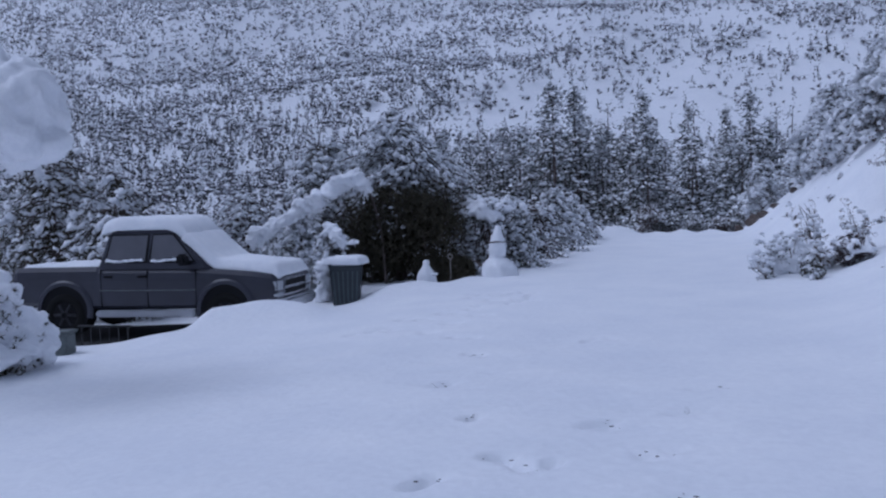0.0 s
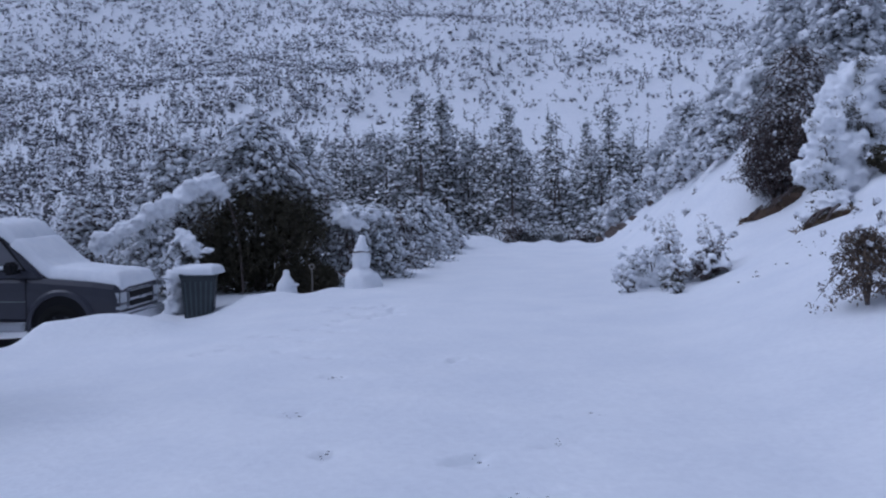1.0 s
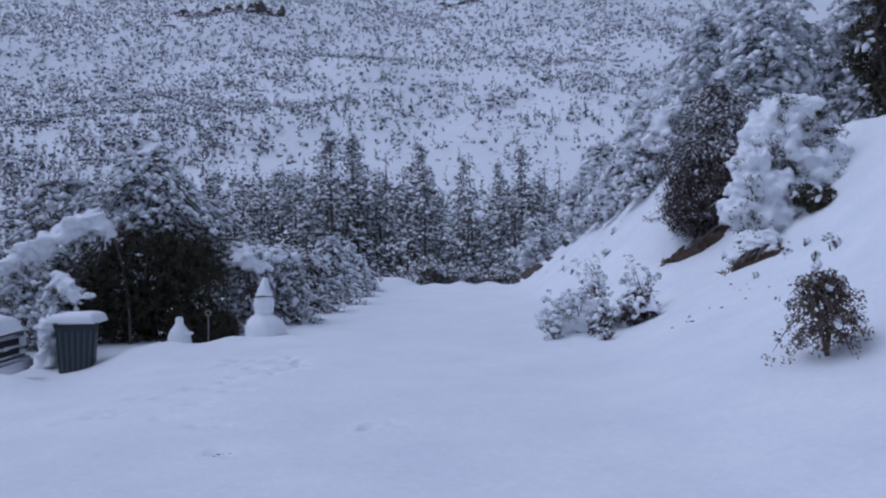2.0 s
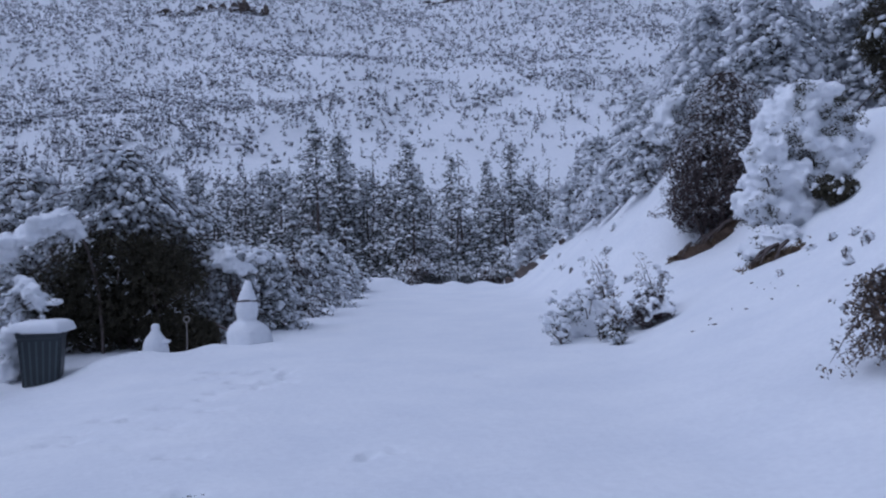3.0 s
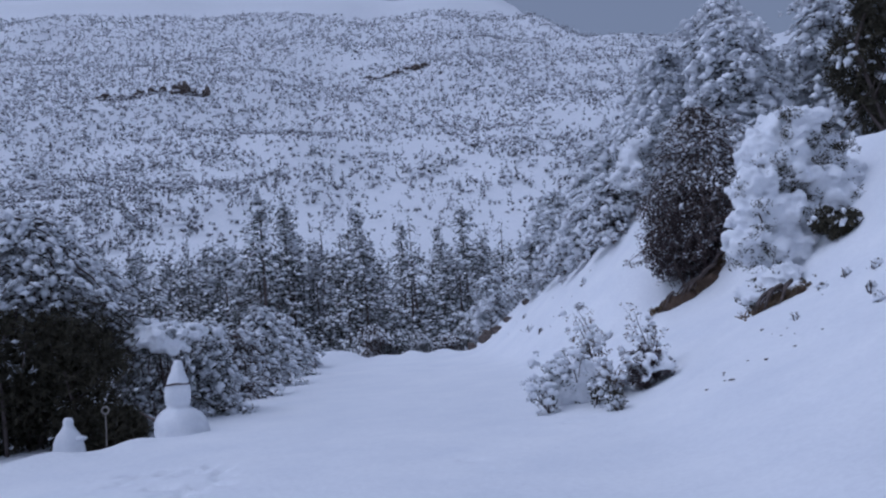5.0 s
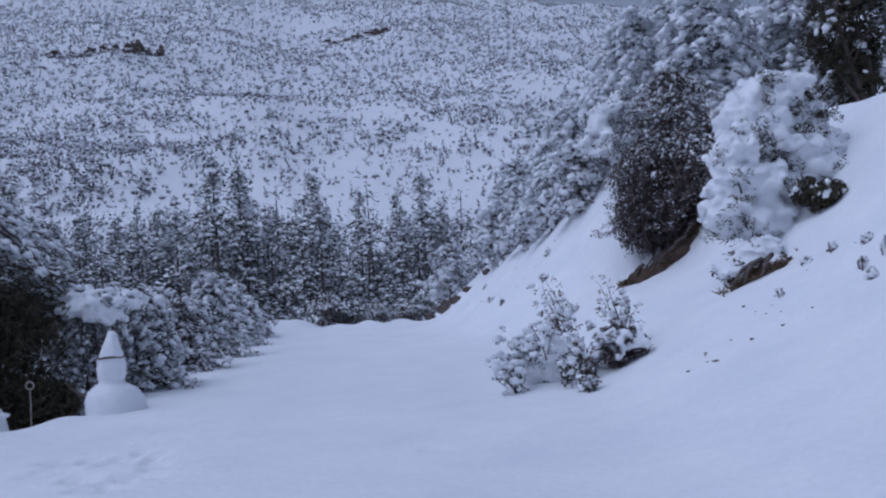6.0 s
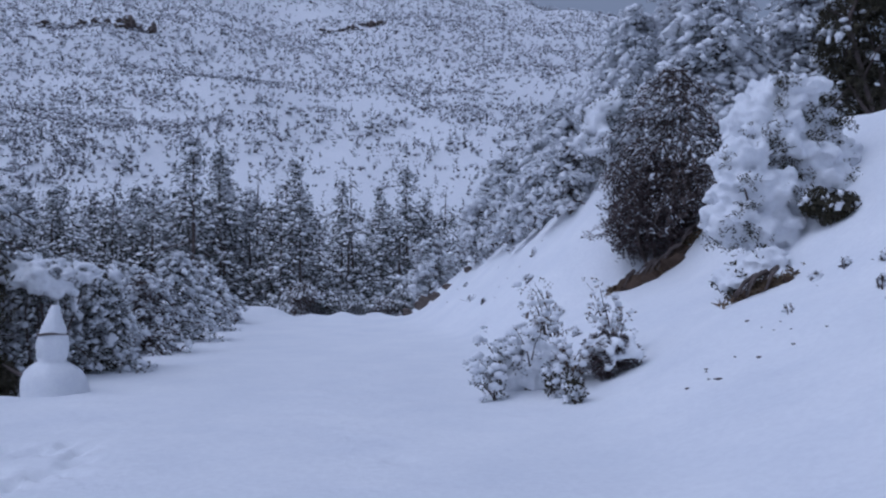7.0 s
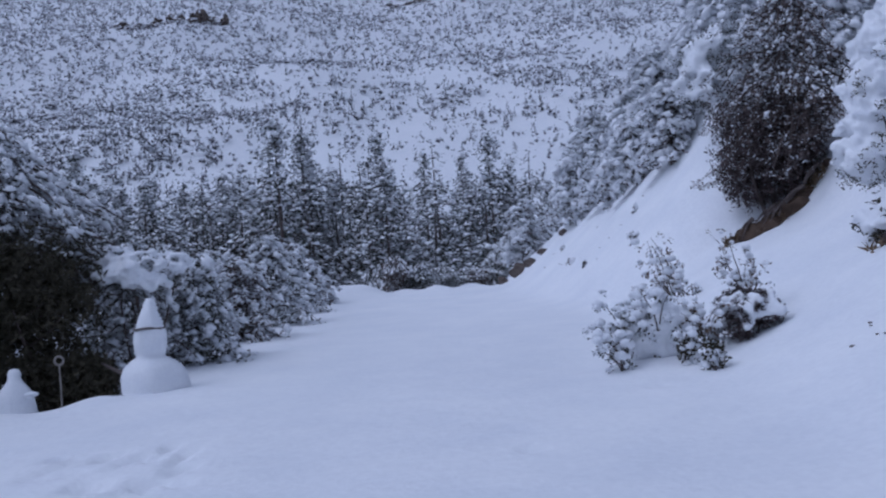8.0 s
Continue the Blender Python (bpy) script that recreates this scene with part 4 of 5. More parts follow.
# ---- snow figures and stake by the cedar ----
def snow_figure(name, at, rings, label, category, band=None, prongs=(), sink=0.08, arm=False):
    """One mesh of packed snow turned from (radius, height) rings, slightly uneven."""
    z0 = gz(*at) - sink
    th = np.linspace(0, 2 * np.pi, 24, endpoint=False)
    v = []
    for r, z, *o in rings:
        k = 1 + 0.07 * np.sin(th * 2 + z * 3) + 0.04 * np.sin(th * 5 + z * 7)
        v.append(np.stack([r * k * np.cos(th) + (o[0] if o else 0), r * k * np.sin(th), np.full(24, z)], 1))
    v = np.concatenate(v)
    m = len(rings)
    i = np.arange(m - 1)[:, None] * 24
    j = np.arange(24)[None]
    f = np.stack([i + j, i + (j + 1) % 24, i + 24 + (j + 1) % 24, i + 24 + j], -1).reshape(-1, 4)
    g = [(v, f, 0, True)]
    if band:
        r, z = band
        g.append(tube([(r * math.cos(a), r * math.sin(a), z + 0.008 * math.sin(3 * a)) for a in np.linspace(0, 6.283, 25)], [0.014] * 25, 1, 6))
    if arm:
        g.append(tube([(-0.22, -0.05, 0.38), (-0.42, -0.08, 0.50), (-0.56, -0.10, 0.60)], [0.03, 0.025, 0.01], 1, 5))
    for x, y, z, w, h in prongs:
        g += scatter([lumpy(ico(2), 0.08)], [(x, y, z)], [(w, w, h)], 0, True, 0.1)
    ob = piece(name, g, [PILLOW, BARK], at=pose(at[0], at[1], z0))
    return tagged(ob, label, category)


snow_figure("snowman", (-0.46, 18.6), [(0.0, 1.33), (0.05, 1.32, 0.02), (0.07, 1.28, 0.02), (0.09, 1.20, 0.01), (0.12, 1.12), (0.15, 1.04), (0.17, 0.96), (0.185, 0.90), (0.19, 0.80), (0.175, 0.68), (0.16, 0.62), (0.22, 0.58), (0.31, 0.51, 0.02),
                                       (0.36, 0.40, 0.03), (0.38, 0.25, 0.04), (0.38, 0.10, 0.05), (0.41, 0.0, 0.06), (0.50, -0.10, 0.08), (0.75, -0.2, 0.08)], "plain white snowman with a dark band and a twig arm", "snowman", (0.175, 0.965), sink=0.20, arm=True)
snow_figure("snow_topped_stump", (-2.08, 18.7), [(0.0, 0.74), (0.05, 0.73), (0.075, 0.68), (0.07, 0.62), (0.10, 0.56), (0.16, 0.48), (0.20, 0.36), (0.22, 0.20), (0.28, 0.0)], "small stump under a pointed cap of snow", "stump",
            None, ((0.19, -0.05, 0.42, 0.09, 0.04),), sink=0.14)


def garden_stake(at):
    z0 = gz(*at) - 0.1
    root = empty("garden_stake", (at[0], at[1], z0), 0, "thin metal garden stake with a ring on top", "stake")
    top = 0.96 - z0
    piece("rod", [tube([(0, 0, 0), (0.005, 0, 0.4), (0, 0, top - 0.12)], [0.012, 0.011, 0.010])], WOOD, root)
    piece("ring", [tube([(0.05 * math.cos(a), 0, top - 0.07 + 0.05 * math.sin(a)) for a in np.linspace(0, 6.283, 17)], [0.014] * 17)], WOOD, root)


garden_stake((-1.5, 18.5))


# ---- rails beside the truck ----
def iron_railing():
    root = empty("iron_railing", (-6.15, 12.3, -0.30), 0, "low black iron railing half buried in snow", "railing")
    bm = bmesh.new()
    box(bm, -0.42, 0.50, -0.015, 0.015, 0.52, 0.55, 0.004, 1)
    part("top_bar", bm, IRON, root)
    for i in range(6):
        bm = bmesh.new()
        cyl(bm, (-0.36 + 0.16 * i, 0, 0), (-0.36 + 0.16 * i, 0, 0.525), 0.011, n=8)
        part("bar", bm, IRON, root)


def meter_box():
    z0 = gz(-6.35, 11.4) - 0.1
    root = empty("utility_box", (-6.35, 11.4, z0), 8, "small grey-green metal box in the snow", "box")
    bm = bmesh.new()
    box(bm, -0.22, 0.22, -0.16, 0.16, 0, 0.42, 0.02)
    part("case", bm, GREYBOX, root)
    bm = bmesh.new()
    box(bm, -0.25, 0.25, -0.19, 0.19, 0.415, 0.46, 0.015)
    part("lid", bm, GREYBOX, root)


def parking_pad():
    # dark sheet: bare asphalt whose tone also stands in for the truck's shade
    u, v = np.meshgrid(np.linspace(-9.2, -4.75, 40), np.linspace(13.35, 16.2, 26))
    e = np.minimum(np.minimum(u + 9.2, -4.75 - u), np.minimum(v - 13.35, 16.2 - v))
    z = ground_z(u, v) + 0.015 - 0.05 * ss(0.35, 0.0, e + 0.12 * waves(u, v, 0.6, 61))
    i = (np.arange(25)[:, None] * 40 + np.arange(39)[None]).ravel()
    ob = piece("pavement", [(np.stack([u, v, z], -1).reshape(-1, 3), np.stack([i, i + 1, i + 41, i + 40], 1), 0, True)], ASPHALT)
    tagged(ob, "dark asphalt sheet giving the bare ground and the shade under the parked truck", "asphalt", kind="structure")


parking_pad()
iron_railing()
meter_box()

# ---- plants on the near left ----
bush("snowy_shrub", (-5.75, 9.2), (1.8, 1.7, 1.45), 15, 120, 0.07, TUFTS, CEDAR, 30, 0.16, -0.3, stems=6, label="low evergreen shrub bowed under heavy snow", fine=True)
bush("snowy_tree", (-6.3, 8.6), (2.2, 1.8, 1.75), 18, 70, 0.12, TUFTS, PINE, 34, 0.26, -0.4, 2.35, 5, label="evergreen tree with boughs buried in snow", category="tree", fine=True, lean=(1.45, -0.6), spill=0.8, plump=0.2)
drooping_tree("snowy_tree", (-9.4, 18.4), 3.0, 1.9, 80, 0.8, 0.3, CEDAR, 0.10, 0.30, 0.12, 0.3, 0.1, label="dark evergreen tree with streaks of snow on its boughs", category="tree")
drooping_tree("snowy_tree", (-13.0, 21.5), 4.2, 2.4, 90, 0.8, 0.3, CEDAR, 0.13, 0.35, 0.14, 0.3, 0.1, label="dark evergreen tree with streaks of snow on its boughs", category="tree")
drooping_tree("snowy_shrub", (-7.4, 21.5), 2.5, 1.7, 80, 0.6, 0.35, OAK, 0.10, 0.75, 0.09, -0.3, 0.1, label="bare shrub wrapped in snow behind the truck", category="shrub")
drooping_tree("snowy_shrub", (-5.3, 19.6), 2.0, 1.2, 60, 0.6, 0.35, HOLM, 0.08, 0.85, 0.09, -0.3, 0.1, label="drooping branches white with snow beside the bin", category="shrub")
drooping_tree("snowy_shrub", (-8.5, 17.0), 2.1, 1.3, 70, 0.7, 0.35, CEDAR, 0.085, 0.45, 0.10, 0.0, 0.1, label="dark shrub hung with snow behind the truck bed", category="shrub")
bush("snowy_sapling", (-4.05, 17.35, 0.0), (0.4, 0.35, 1.15), 8, 20, 0.06, TUFTS, HOLM, 16, 0.10, -0.4, 0.0, 3, label="thin sapling bent under snow beside the bin", fine=True, spill=0.8)
def bent_sapling(at, way, label, seed, load=1.0):
    """A thin tree bowed into an arch, with a thick roll of snow along it and on its side twigs."""
    r = np.random.default_rng(seed)
    root = empty("bent_sapling", (at[0], at[1], gz(*at) - 0.2), 0, label, "tree")
    way = np.asarray(way, float)
    u = np.linspace(0, 1, 24)
    spine = np.stack([np.interp(u, np.linspace(0, 1, len(way)), way[:, k]) for k in range(3)], 1)
    for _ in range(3):
        spine[1:-1] = (spine[:-2] + 2 * spine[1:-1] + spine[2:]) / 4
    piece("trunk", [tube(spine, np.linspace(0.035, 0.008, 24))], BARK, root)
    snow, size, leaf = [], [], []
    for i in range(9, 24):
        for _ in range(int(5 * load)):
            snow.append(spine[i] + r.normal(size=3) * 0.045 * load + [0, 0, 0.05])
            size.append(r.uniform(0.05, 0.12) * load)
        for _ in range(2):
            tip = spine[i] + [r.normal() * 0.28, r.normal() * 0.2, r.uniform(-0.55, 0.05)]
            piece("twig", [tube([spine[i], (spine[i] + tip) / 2 + [0, 0, 0.05], tip], [0.009, 0.007, 0.003], 0, 4)], BARK, root)
            for q in np.linspace(0.2, 1, 5):
                p = spine[i] + (tip - spine[i]) * q
                leaf.append(p + r.normal(size=3) * 0.05)
                snow.append(p + [0, 0, 0.03])
                size.append(r.uniform(0.03, 0.075))
    size = np.array(size)
    tagged(piece("foliage", scatter(TUFTS, np.array(leaf), r.uniform(0.05, 0.09, len(leaf)), 0), HOLM, root), kind="stuff")
    roll = piece("snow_load", scatter(BLOBS, np.array(snow), np.stack([size, size, size * 0.8], 1), 0, True, 0.5), PILLOW, root)
    snow_skin(roll, 0.03)
    tagged(roll, kind="stuff")
    return root


bent_sapling((-3.2, 19.5), [(0, 0, 0), (-0.05, 0, 1.3), (-0.25, -0.2, 2.4), (-0.6, -0.5, 2.75), (-1.2, -0.6, 2.35), (-2.0, -0.7, 1.85), (-2.9, -0.8, 1.3)], "slender sapling bowed over behind the bin by a roll of snow", 5, 1.7)
bent_sapling((-4.35, 18.35), [(0, 0, 0), (-0.05, 0, 0.7), (0.05, -0.05, 1.5), (0.35, -0.2, 1.6), (0.6, -0.4, 1.25)], "short sapling bent towards the bin under snow", 6)
# dark cedar by the bin
bush("cedar_tree", (-2.95, 20.15), (4.2, 2.6, 2.55), 26, 420, 0.10, TUFTS, CEDAR, 0, 0.04, 0.3, 0.0, 8, label="dense dark cedar, brown-green and sheltered below", category="tree")
bush("cedar_shrub", (-1.75, 19.55, gz(-1.75, 19.55) - 0.1), (1.9, 0.9, 1.2), 14, 260, 0.09, TUFTS, CEDAR, 0, 0.04, 0.3, 0.0, 5, label="low dark cedar boughs sheltered from the snow")
drooping_tree("snowy_tree", (-3.15, 20.9), 4.0, 2.5, 150, 0.62, 0.22, HOLM, 0.085, 0.78, 0.08, 1.5, 0.42, dense=3, fork=3, flat=(1.1, 0.85), label="evergreen with snow-laden boughs hanging over the cedar")
drooping_tree("snowy_tree", (-5.6, 22.6), 3.9, 2.2, 95, 0.6, 0.25, HOLM, 0.12, 0.75, 0.10, 0.2, 0.15, label="drooping evergreen white with snow behind the bin")
drooping_tree("snowy_shrub", (-4.9, 20.3), 2.2, 1.0, 50, 0.6, 0.3, CEDAR, 0.08, 0.85, 0.085, -0.3, 0.2, label="drooping branches white with snow beside the cedar", category="shrub")
drooping_tree("snowy_shrub", (-1.05, 20.9), 1.9, 0.95, 70, 0.6, 0.35, HOLM, 0.075, 0.8, 0.07, -0.2, 0.1, label="grey-green shrub with snow along its hanging branches", category="shrub", group="snowy shrubs along the drive")
bush("snowy_shrub", (-0.98, 20.55), (1.5, 0.9, 0.8), 18, 190, 0.07, TUFTS, HOLM, 24, 0.11, 0.0, 1.08, 7, label="shrub under a broad clump of snow", fine=True)
SHRUBS = "snowy shrubs along the drive"
for x, y, h, r, k in ((-0.25, 21.4, 1.55, 0.75, HOLM), (-1.1, 25.4, 2.0, 1.4, HOLM), (0.05, 24.4, 1.6, 0.95, OAK), (0.40, 27.6, 2.0, 1.1, HOLM), (0.75, 30.8, 1.5, 1.0, HOLM),
                      (-1.2, 31.5, 1.9, 1.5, HOLM), (0.5, 36.3, 1.9, 1.4, OAK), (-2.7, 27.6, 2.1, 1.5, HOLM), (1.2, 33.6, 1.1, 0.8, OAK)):
    drooping_tree("snowy_shrub", (x, y), h, r, int(50 + 22 * h), 0.6, 0.35, k, 0.085 if y < 30 else 0.11, 0.6, 0.08 if y < 30 else 0.10, -0.2, 0.08, label="grey-green shrub with snow along its hanging branches" if k is not OAK else "grey-brown shrub with snow along its hanging branches",
                  category="shrub", group=SHRUBS, leafset=LEAFY if y < 24 else NEEDLES)
drooping_tree("snowy_tree", (-5.2, 29.5), 3.3, 2.2, 110, 0.55, 0.25, HOLM, 0.15, 0.75, 0.12, 0.0, 0.1, label="broad evergreen tree loaded with snow")

# ---- plants on the bank ----
TUFTED = "half-buried plants at the foot of the bank"
twiggy_plant("bank_plant", (5.05, 17.2), 0.75, 0.30, 9, HOLM, "bent sapling loaded with snow at the foot of the bank", 0.8, 0.035, 0.055, (-0.12, 0), 9, 0.7, group=TUFTED)
twiggy_plant("bank_plant", (4.85, 16.75), 0.42, 0.26, 7, HOLM, "low grey-green twigs poking through snow", 0.7, 0.035, 0.055, (-0.1, 0), 8, group=TUFTED)
twiggy_plant("bank_plant", (5.45, 16.55), 0.45, 0.22, 7, CEDAR, "low dark twigs poking through snow", 0.5, 0.035, 0.05, (0.05, 0), 8, group=TUFTED)
twiggy_plant("bank_plant", (5.55, 16.05), 0.32, 0.17, 7, CEDAR, "small dark plant poking out of the snow", 0.35, 0.04, 0.05, (0, 0), 9, group=TUFTED)
twiggy_plant("bank_plant", (6.1, 18.1), 1.4, 0.36, 10, DRYLEAF, "thin brown sapling with snow on its twigs", 0.6, 0.034, 0.05, (-0.15, 0), 13, 0.4, group=TUFTED)
twiggy_plant("bank_plant", (6.75, 17.6), 1.05, 0.40, 10, DRYLEAF, "thin brown sapling with snow on its twigs", 0.5, 0.032, 0.05, (-0.1, 0), 10, 0.4, group=TUFTED)
bush("bank_shrub", (6.42, 17.0), (0.95, 0.8, 0.72), 11, 190, 0.055, TUFTS, OAKDARK, 9, 0.10, 0.3, 0.0, 9, label="round brown shrub with a cap of snow", fine=True)
twiggy_plant("bank_plant", (5.35, 17.0), 0.8, 0.34, 9, HOLM, "bent sapling loaded with snow at the foot of the bank", 0.8, 0.035, 0.055, (-0.1, 0), 9, 0.7, group=TUFTED)
twiggy_plant("bank_plant", (5.8, 16.9), 0.62, 0.3, 7, DRYLEAF, "brown twigs poking through a mound of snow", 0.5, 0.035, 0.05, (0.05, 0), 8, 0.6, group=TUFTED)
bush("bank_mound", (5.55, 17.25, gz(5.55, 17.25) - 0.12), (1.35, 0.85, 0.72), 18, 9, 0.05, LEAFY, HOLM, 22, 0.10, -0.3, 0.0, 6, label="plant buried under a lumpy mound of snow", fine=True, spill=0.9, plump=0.25)
drooping_tree("bank_shrub", (6.15, 9.95), 0.9, 0.6, 90, 0.95, 0.55, DRYLEAF, 0.052, 0.10, 0.03, 0.1, 0.3, (-0.05, 0), 2, fork=8, label="loose brown-leaved shrub with a little snow", category="shrub", leafset=LEAFY)
# dark oak on the bank, with bare soil and roots under it
bush("bank_oak", (9.8, 22.7), (2.7, 2.0, 2.4), 24, 300, 0.075, LEAFY, OAKDARK, 0, 0.06, 0.5, 0.3, 6, label="dark brown leafy oak leaning over the bank", category="tree", lean=(0.1, 0))
drooping_tree("bank_oak", (10.5, 22.4), 3.3, 1.9, 120, 1.0, 0.6, OAK, 0.075, 0.55, 0.05, 0.9, 0.2, (-0.45, -0.2), 3, fork=4, label="brown oak with long bent limbs and a little snow", leafset=LEAFY)
bush("snowy_tree", (10.35, 24.9), (3.0, 2.0, 2.3), 24, 190, 0.075, LEAFY, HOLM, 46, 0.115, -0.3, 0.0, 3, label="snow-laden crown behind the dark oak", category="tree", fine=True, spill=0.6)


def snow_heap():
    """A steep shrub plastered with snow: broad lobes run together, with leaves and hollows showing between them."""
    root = empty("snow_heaped_shrub", (9.7, 18.6, gz(9.7, 18.6) - 0.2), 0, "tall shrub buried under smooth heavy snow on the bank", "shrub")
    o = np.array(root.location)
    lobes = np.array([(10.35, 19.0, 4.95, 0.52, 0.5, 0.36), (10.85, 19.1, 4.35, 0.5, 0.5, 0.4), (10.0, 18.8, 4.05, 0.55, 0.5, 0.36), (10.55, 18.8, 3.75, 0.5, 0.5, 0.4), (9.5, 18.6, 3.3, 0.58, 0.5, 0.40),
                      (9.05, 18.5, 2.75, 0.42, 0.4, 0.32), (10.25, 18.7, 3.15, 0.55, 0.45, 0.34), (9.7, 18.5, 2.65, 0.6, 0.45, 0.34), (9.62, 18.9, 4.3, 0.22, 0.3, 0.5),
                      (11.1, 19.0, 3.9, 0.5, 0.5, 0.4), (10.85, 18.7, 3.4, 0.5, 0.45, 0.34), (10.1, 18.9, 4.55, 0.4, 0.4, 0.4), (9.35, 18.7, 3.75, 0.35, 0.35, 0.35)])
    c, rad = lobes[:, :3] - o, lobes[:, 3:] * [1.15, 1.1, 1.02]
    for i in range(7):
        e = c[rng.integers(0, len(c))] + rng.normal(size=3) * 0.2
        piece("stem", [tube([(0.1 * i - 0.3, 0, -0.3), (0.05 * i, 0.05, 0.4), e * [0.6, 0.6, 0.6], e], [0.045, 0.04, 0.03, 0.012])], BARK, root)
    n = 620
    k = rng.integers(0, len(c), n)
    d = rng.normal(size=(n, 3))
    d /= np.linalg.norm(d, axis=1)[:, None]
    q = c[k] + d * rad[k] * rng.uniform(0.72, 1.0, (n, 1))
    w = rng.uniform(0.07, 0.2, (n, 1)) * [1.2, 1.1, 0.75]
    load = piece("snow_load", scatter(FINE, c, rad * 0.86, 0, True, 0.2) + scatter(BLOBS, q, w, 0, True, 0.5), PILLOW, root)
    snow_skin(load, 0.045, 1, 6.5)
    tagged(load, kind="stuff")
    m = 64
    k = rng.integers(0, len(c), m)
    d = np.column_stack([rng.normal(size=m) * 0.8, -rng.uniform(0.4, 1, m), rng.uniform(-1.1, 0.35, m)])
    d /= np.linalg.norm(d, axis=1)[:, None]
    q = (c[k] + d * rad[k] * 1.03)[:, None] + rng.normal(size=(m, 22, 3)) * [0.09, 0.05, 0.07]
    tagged(piece("foliage", scatter(LEAFY, q.reshape(-1, 3), rng.uniform(0.04, 0.075, m * 22), 0), CEDAR, root), kind="stuff")
    return root


snow_heap()
bush("snow_heaped_shrub", (9.15, 17.9, gz(9.15, 17.9) - 0.35), (1.5, 1.1, 1.0), 11, 110, 0.075, LEAFY, CEDAR, 24, 0.13, -0.3, 0.0, 6, label="low shrub buried under pillows of snow", fine=True)
bush("bank_shrub", (10.15, 17.7), (0.9, 0.7, 0.7), 6, 260, 0.08, LEAFY, CEDAR, 6, 0.12, 0.3, 0.0, 5, label="dark green shrub sheltered under snow")
bush("dark_evergreen", (15.3, 22.5), (3.6, 3.0, 4.5), 12, 420, 0.14, TUFTS, CEDAR, 3, 0.2, 0.5, 0.4, 8, label="dark evergreen tree at the top of the bank", category="tree")
CREST = "snow-coated trees on the bank"
for x, y, r, h in ((12.8, 29.5, 1.9, 4.6), (15.3, 30.5, 2.5, 6.2), (18.0, 29.0, 2.6, 5.8), (13.4, 36.5, 1.7, 3.2), (12.9, 25.6, 1.8, 4.0), (11.4, 28.0, 1.3, 2.4)):
    drooping_tree("snowy_tree", (x, y), h, r, int(80 + 10 * h), 0.6, 0.3, HOLM, 0.10, 0.95, 0.15, -0.5, 0.08, label="tree on the bank thickly coated with snow", group=CREST, leafset=NEEDLES)
for x, y, r, h in ((9.9, 27.2, 1.0, 1.9), (9.8, 29.3, 1.0, 1.8), (9.8, 31.6, 1.1, 2.0), (9.6, 34.3, 1.1, 2.1), (8.9, 38.5, 1.2, 2.2), (11.6, 38.5, 1.4, 2.8), (8.9, 42.5, 1.4, 2.2)):
    drooping_tree("snowy_shrub", (x, y), h, r, 75, 0.6, 0.35, OAK if h < 2.7 else HOLM, 0.10, 0.95, 0.115, -0.4, 0.06, label="grey-brown shrub on the bank heavy with snow", category="shrub", group="heavy shrubs on the bank", leafset=NEEDLES)


def bare_soil(at, to, width, n, label):
    """A streak of bare soil clods with roots and dry grass, where the bank breaks away."""
    root = empty("bare_bank_patch", (at[0], at[1], gz(*at)), 0, label, "soil")
    o = np.array(root.location)

    def spot(u, side=0.0, up=0.0):
        x, y = at[0] + (to[0] - at[0]) * u + side, at[1] + (to[1] - at[1]) * u + side * 0.3
        return np.array([x, y, gz(x, y) + up]) - o

    for i in range(n):
        s = width * rng.uniform(0.5, 1.2)
        piece("clod", scatter([lumpy(ico(2), 0.22)], [spot((i + rng.uniform(0, 1)) / n, rng.normal() * width * 0.5, -0.25 * s)], [(s, s * 0.8, s * 0.75)], 0, False, 0.9), EARTH, root)
    m = n * 14
    p = np.array([spot(rng.uniform(-0.05, 1.05), rng.normal() * width * 0.8, 0.05) for _ in range(m)])
    tagged(piece("dry_grass", scatter(TUFTS, p, rng.uniform(0.08, 0.2, m), 0), STRAW, root), kind="stuff")
    for i in range(n):
        a = spot(rng.uniform(0.1, 1), rng.normal() * width * 0.4, 0.25)
        b = a + [rng.uniform(-0.5, -0.25), rng.uniform(-0.3, 0.0), -0.32]
        piece("root", [tube([a, (a + b) / 2 + [0, 0, 0.06], b], [0.035, 0.025, 0.008], 0, 5)], BARK, root)


bare_soil((8.95, 22.3), (10.35, 21.9), 0.30, 14, "bare brown soil and roots below the oak")
bare_soil((8.55, 17.4), (9.0, 17.2), 0.20, 8, "tuft of dry brown grass on bare soil")


def bank_rock(at, size):
    z0 = gz(at[0], at[1])
    root = empty("roadside_rock", (at[0], at[1], z0), 0, "brown rock bared at the foot of the bank", "rock")
    piece("stone", scatter([lumpy(ico(2), 0.3)], [(0, 0, size * 0.5)], [(size, size * 0.7, size * 0.8)], 0, False, 0.2), ROCK, root)
    piece("snow_cap", scatter(FINE, [(0.05, 0.15, size * 0.9)], [(size * 0.85, size * 0.6, size * 0.25)], 0, True, 0.1), PILLOW, root)


for x, y, s in ((7.75, 35.2, 0.26), (8.15, 35.0, 0.2), (8.6, 35.1, 0.16), (7.35, 35.6, 0.18), (8.0, 35.7, 0.22), (9.2, 34.6, 0.14)):
    bank_rock((x, y), s)


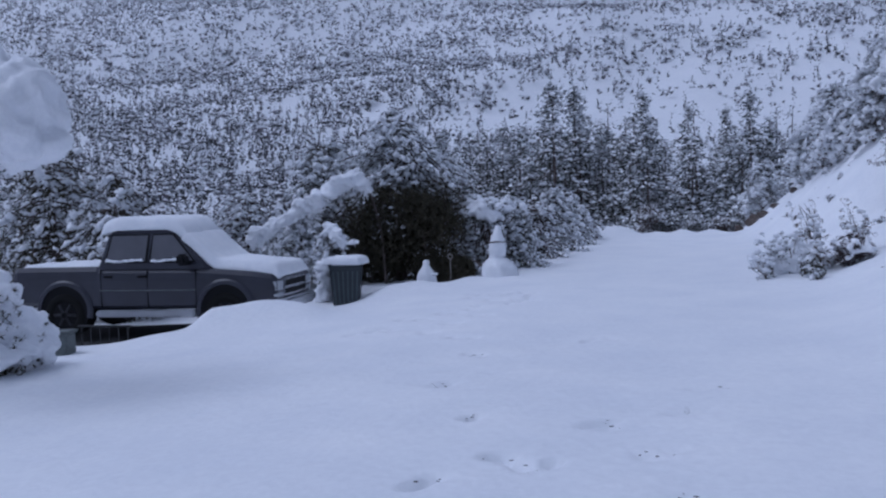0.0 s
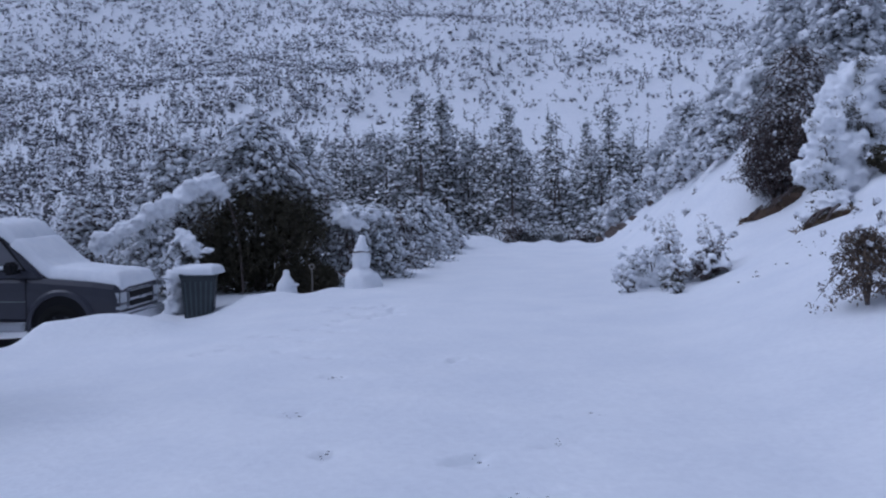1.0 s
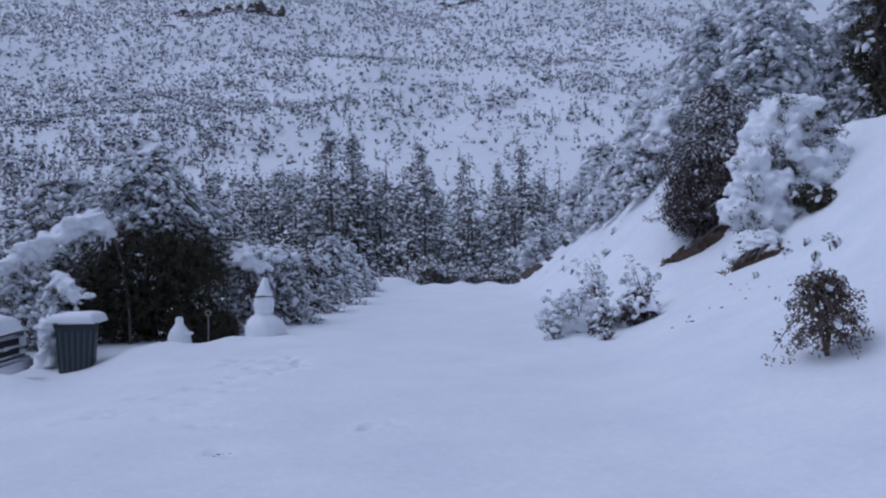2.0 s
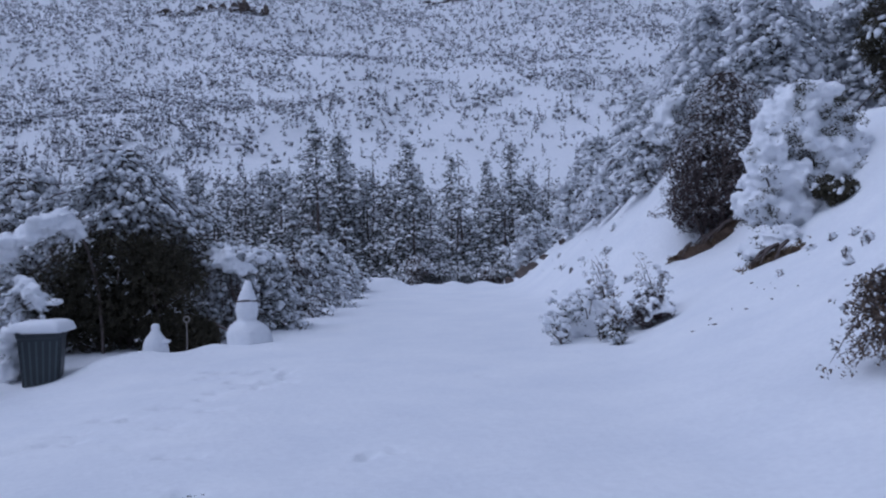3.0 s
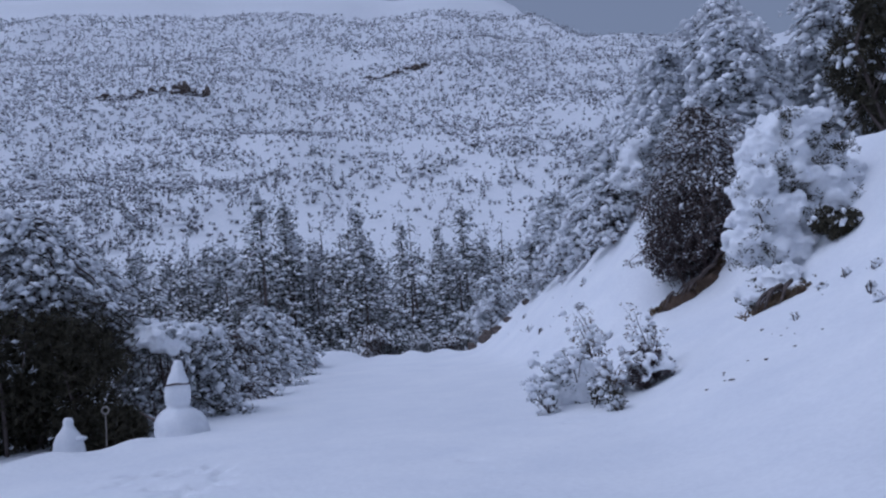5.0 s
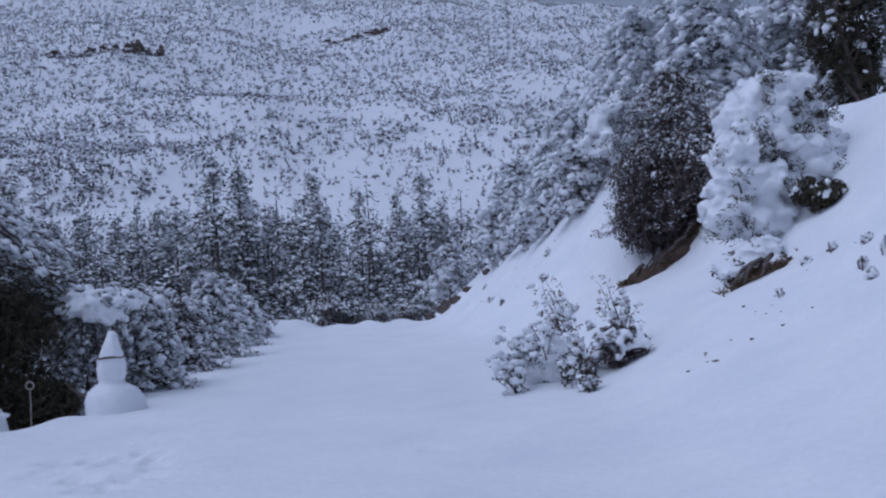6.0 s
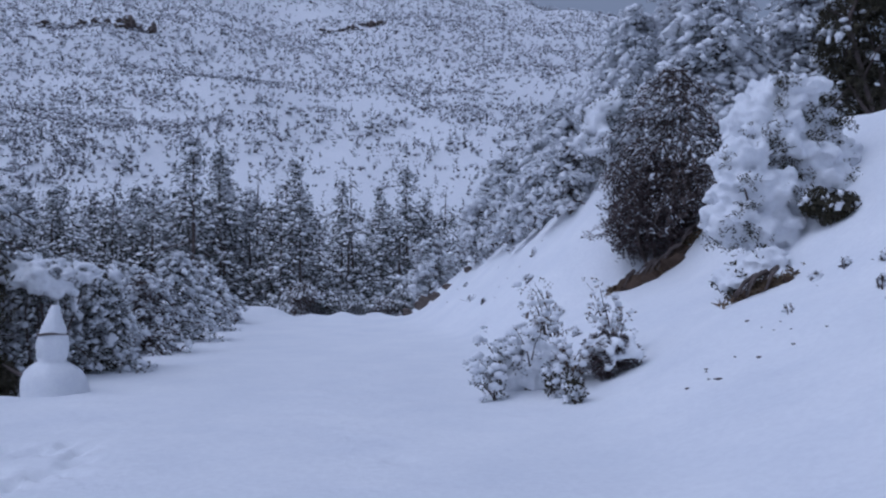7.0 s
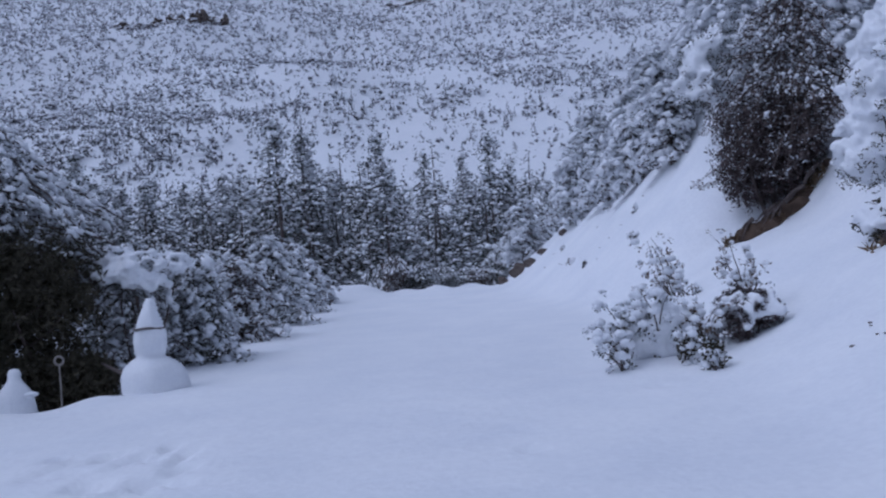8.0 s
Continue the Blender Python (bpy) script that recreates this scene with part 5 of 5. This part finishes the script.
# clods and leaf litter lying on the bank
def litter(n, x0, x1, y0, y1):
    p = np.stack([rng.uniform(x0, x1, n), rng.uniform(y0, y1, n)], 1)
    z = ground_z(p[:, 0], p[:, 1])
    s = rng.uniform(0.008, 0.022, (n, 1)) * [2.0, 0.8, 0.8]
    ob = piece("bank_litter", scatter(BLOBS, np.column_stack([p, z + 0.005]), s, 0, False, 0.4), BARK)
    return tagged(ob, "dark clods and leaf litter on the snowy bank", "litter", kind="stuff")


litter(15, 6.2, 7.9, 14.6, 15.6)
litter(7, 7.6, 9.2, 14.3, 16.6)
litter(14, 7.9, 9.3, 26, 33)


def print_shade():
    """Dark specks set in the footprints to stand in for the shade of their hollows."""
    p = np.concatenate([np.array(q) + rng.normal(size=(5, 2)) * [0.06, 0.09] for q in PRINTS if q[1] < 9.5])
    z = ground_z(p[:, 0], p[:, 1])
    s = rng.uniform(0.004, 0.011, (len(p), 1)) * [1.8, 0.9, 0.5]
    ob = piece("print_shade", scatter(BLOBS, np.column_stack([p, z - 0.004]), s, 0, False, 0.3), ASPHALT)
    return tagged(ob, "dark specks standing in for the shade in boot prints on the snow", "grit", kind="stuff")


print_shade()


# dry sprigs and seedlings poking out of the bank
for x, y, w, h in ((8.2, 25.4, 0.5, 0.35), (8.9, 27.2, 0.4, 0.4), (8.0, 29.5, 0.6, 0.35), (9.4, 30.6, 0.5, 0.45), (8.5, 32.2, 0.5, 0.3), (7.8, 27.8, 0.35, 0.3),
                   (7.4, 20.6, 0.4, 0.3), (8.3, 21.4, 0.45, 0.4), (7.9, 22.8, 0.4, 0.35), (9.1, 15.3, 0.35, 0.25), (8.0, 15.6, 0.25, 0.16), (8.85, 14.65, 0.5, 0.35), (8.68, 14.9, 0.3, 0.3), (8.95, 16.4, 0.4, 0.25), (9.2, 16.1, 0.3, 0.2), (8.48, 14.5, 0.35, 0.25)):
    bush("bank_sprig", (x, y), (w * 0.7, w * 0.45, h * 0.7), 4, 12, 0.05, TUFTS, OAK, 4, 0.06, 0.1, 0.0, 4, label="dry brown sprig poking out of the snowy bank", category="plant", group="sprigs on the bank")
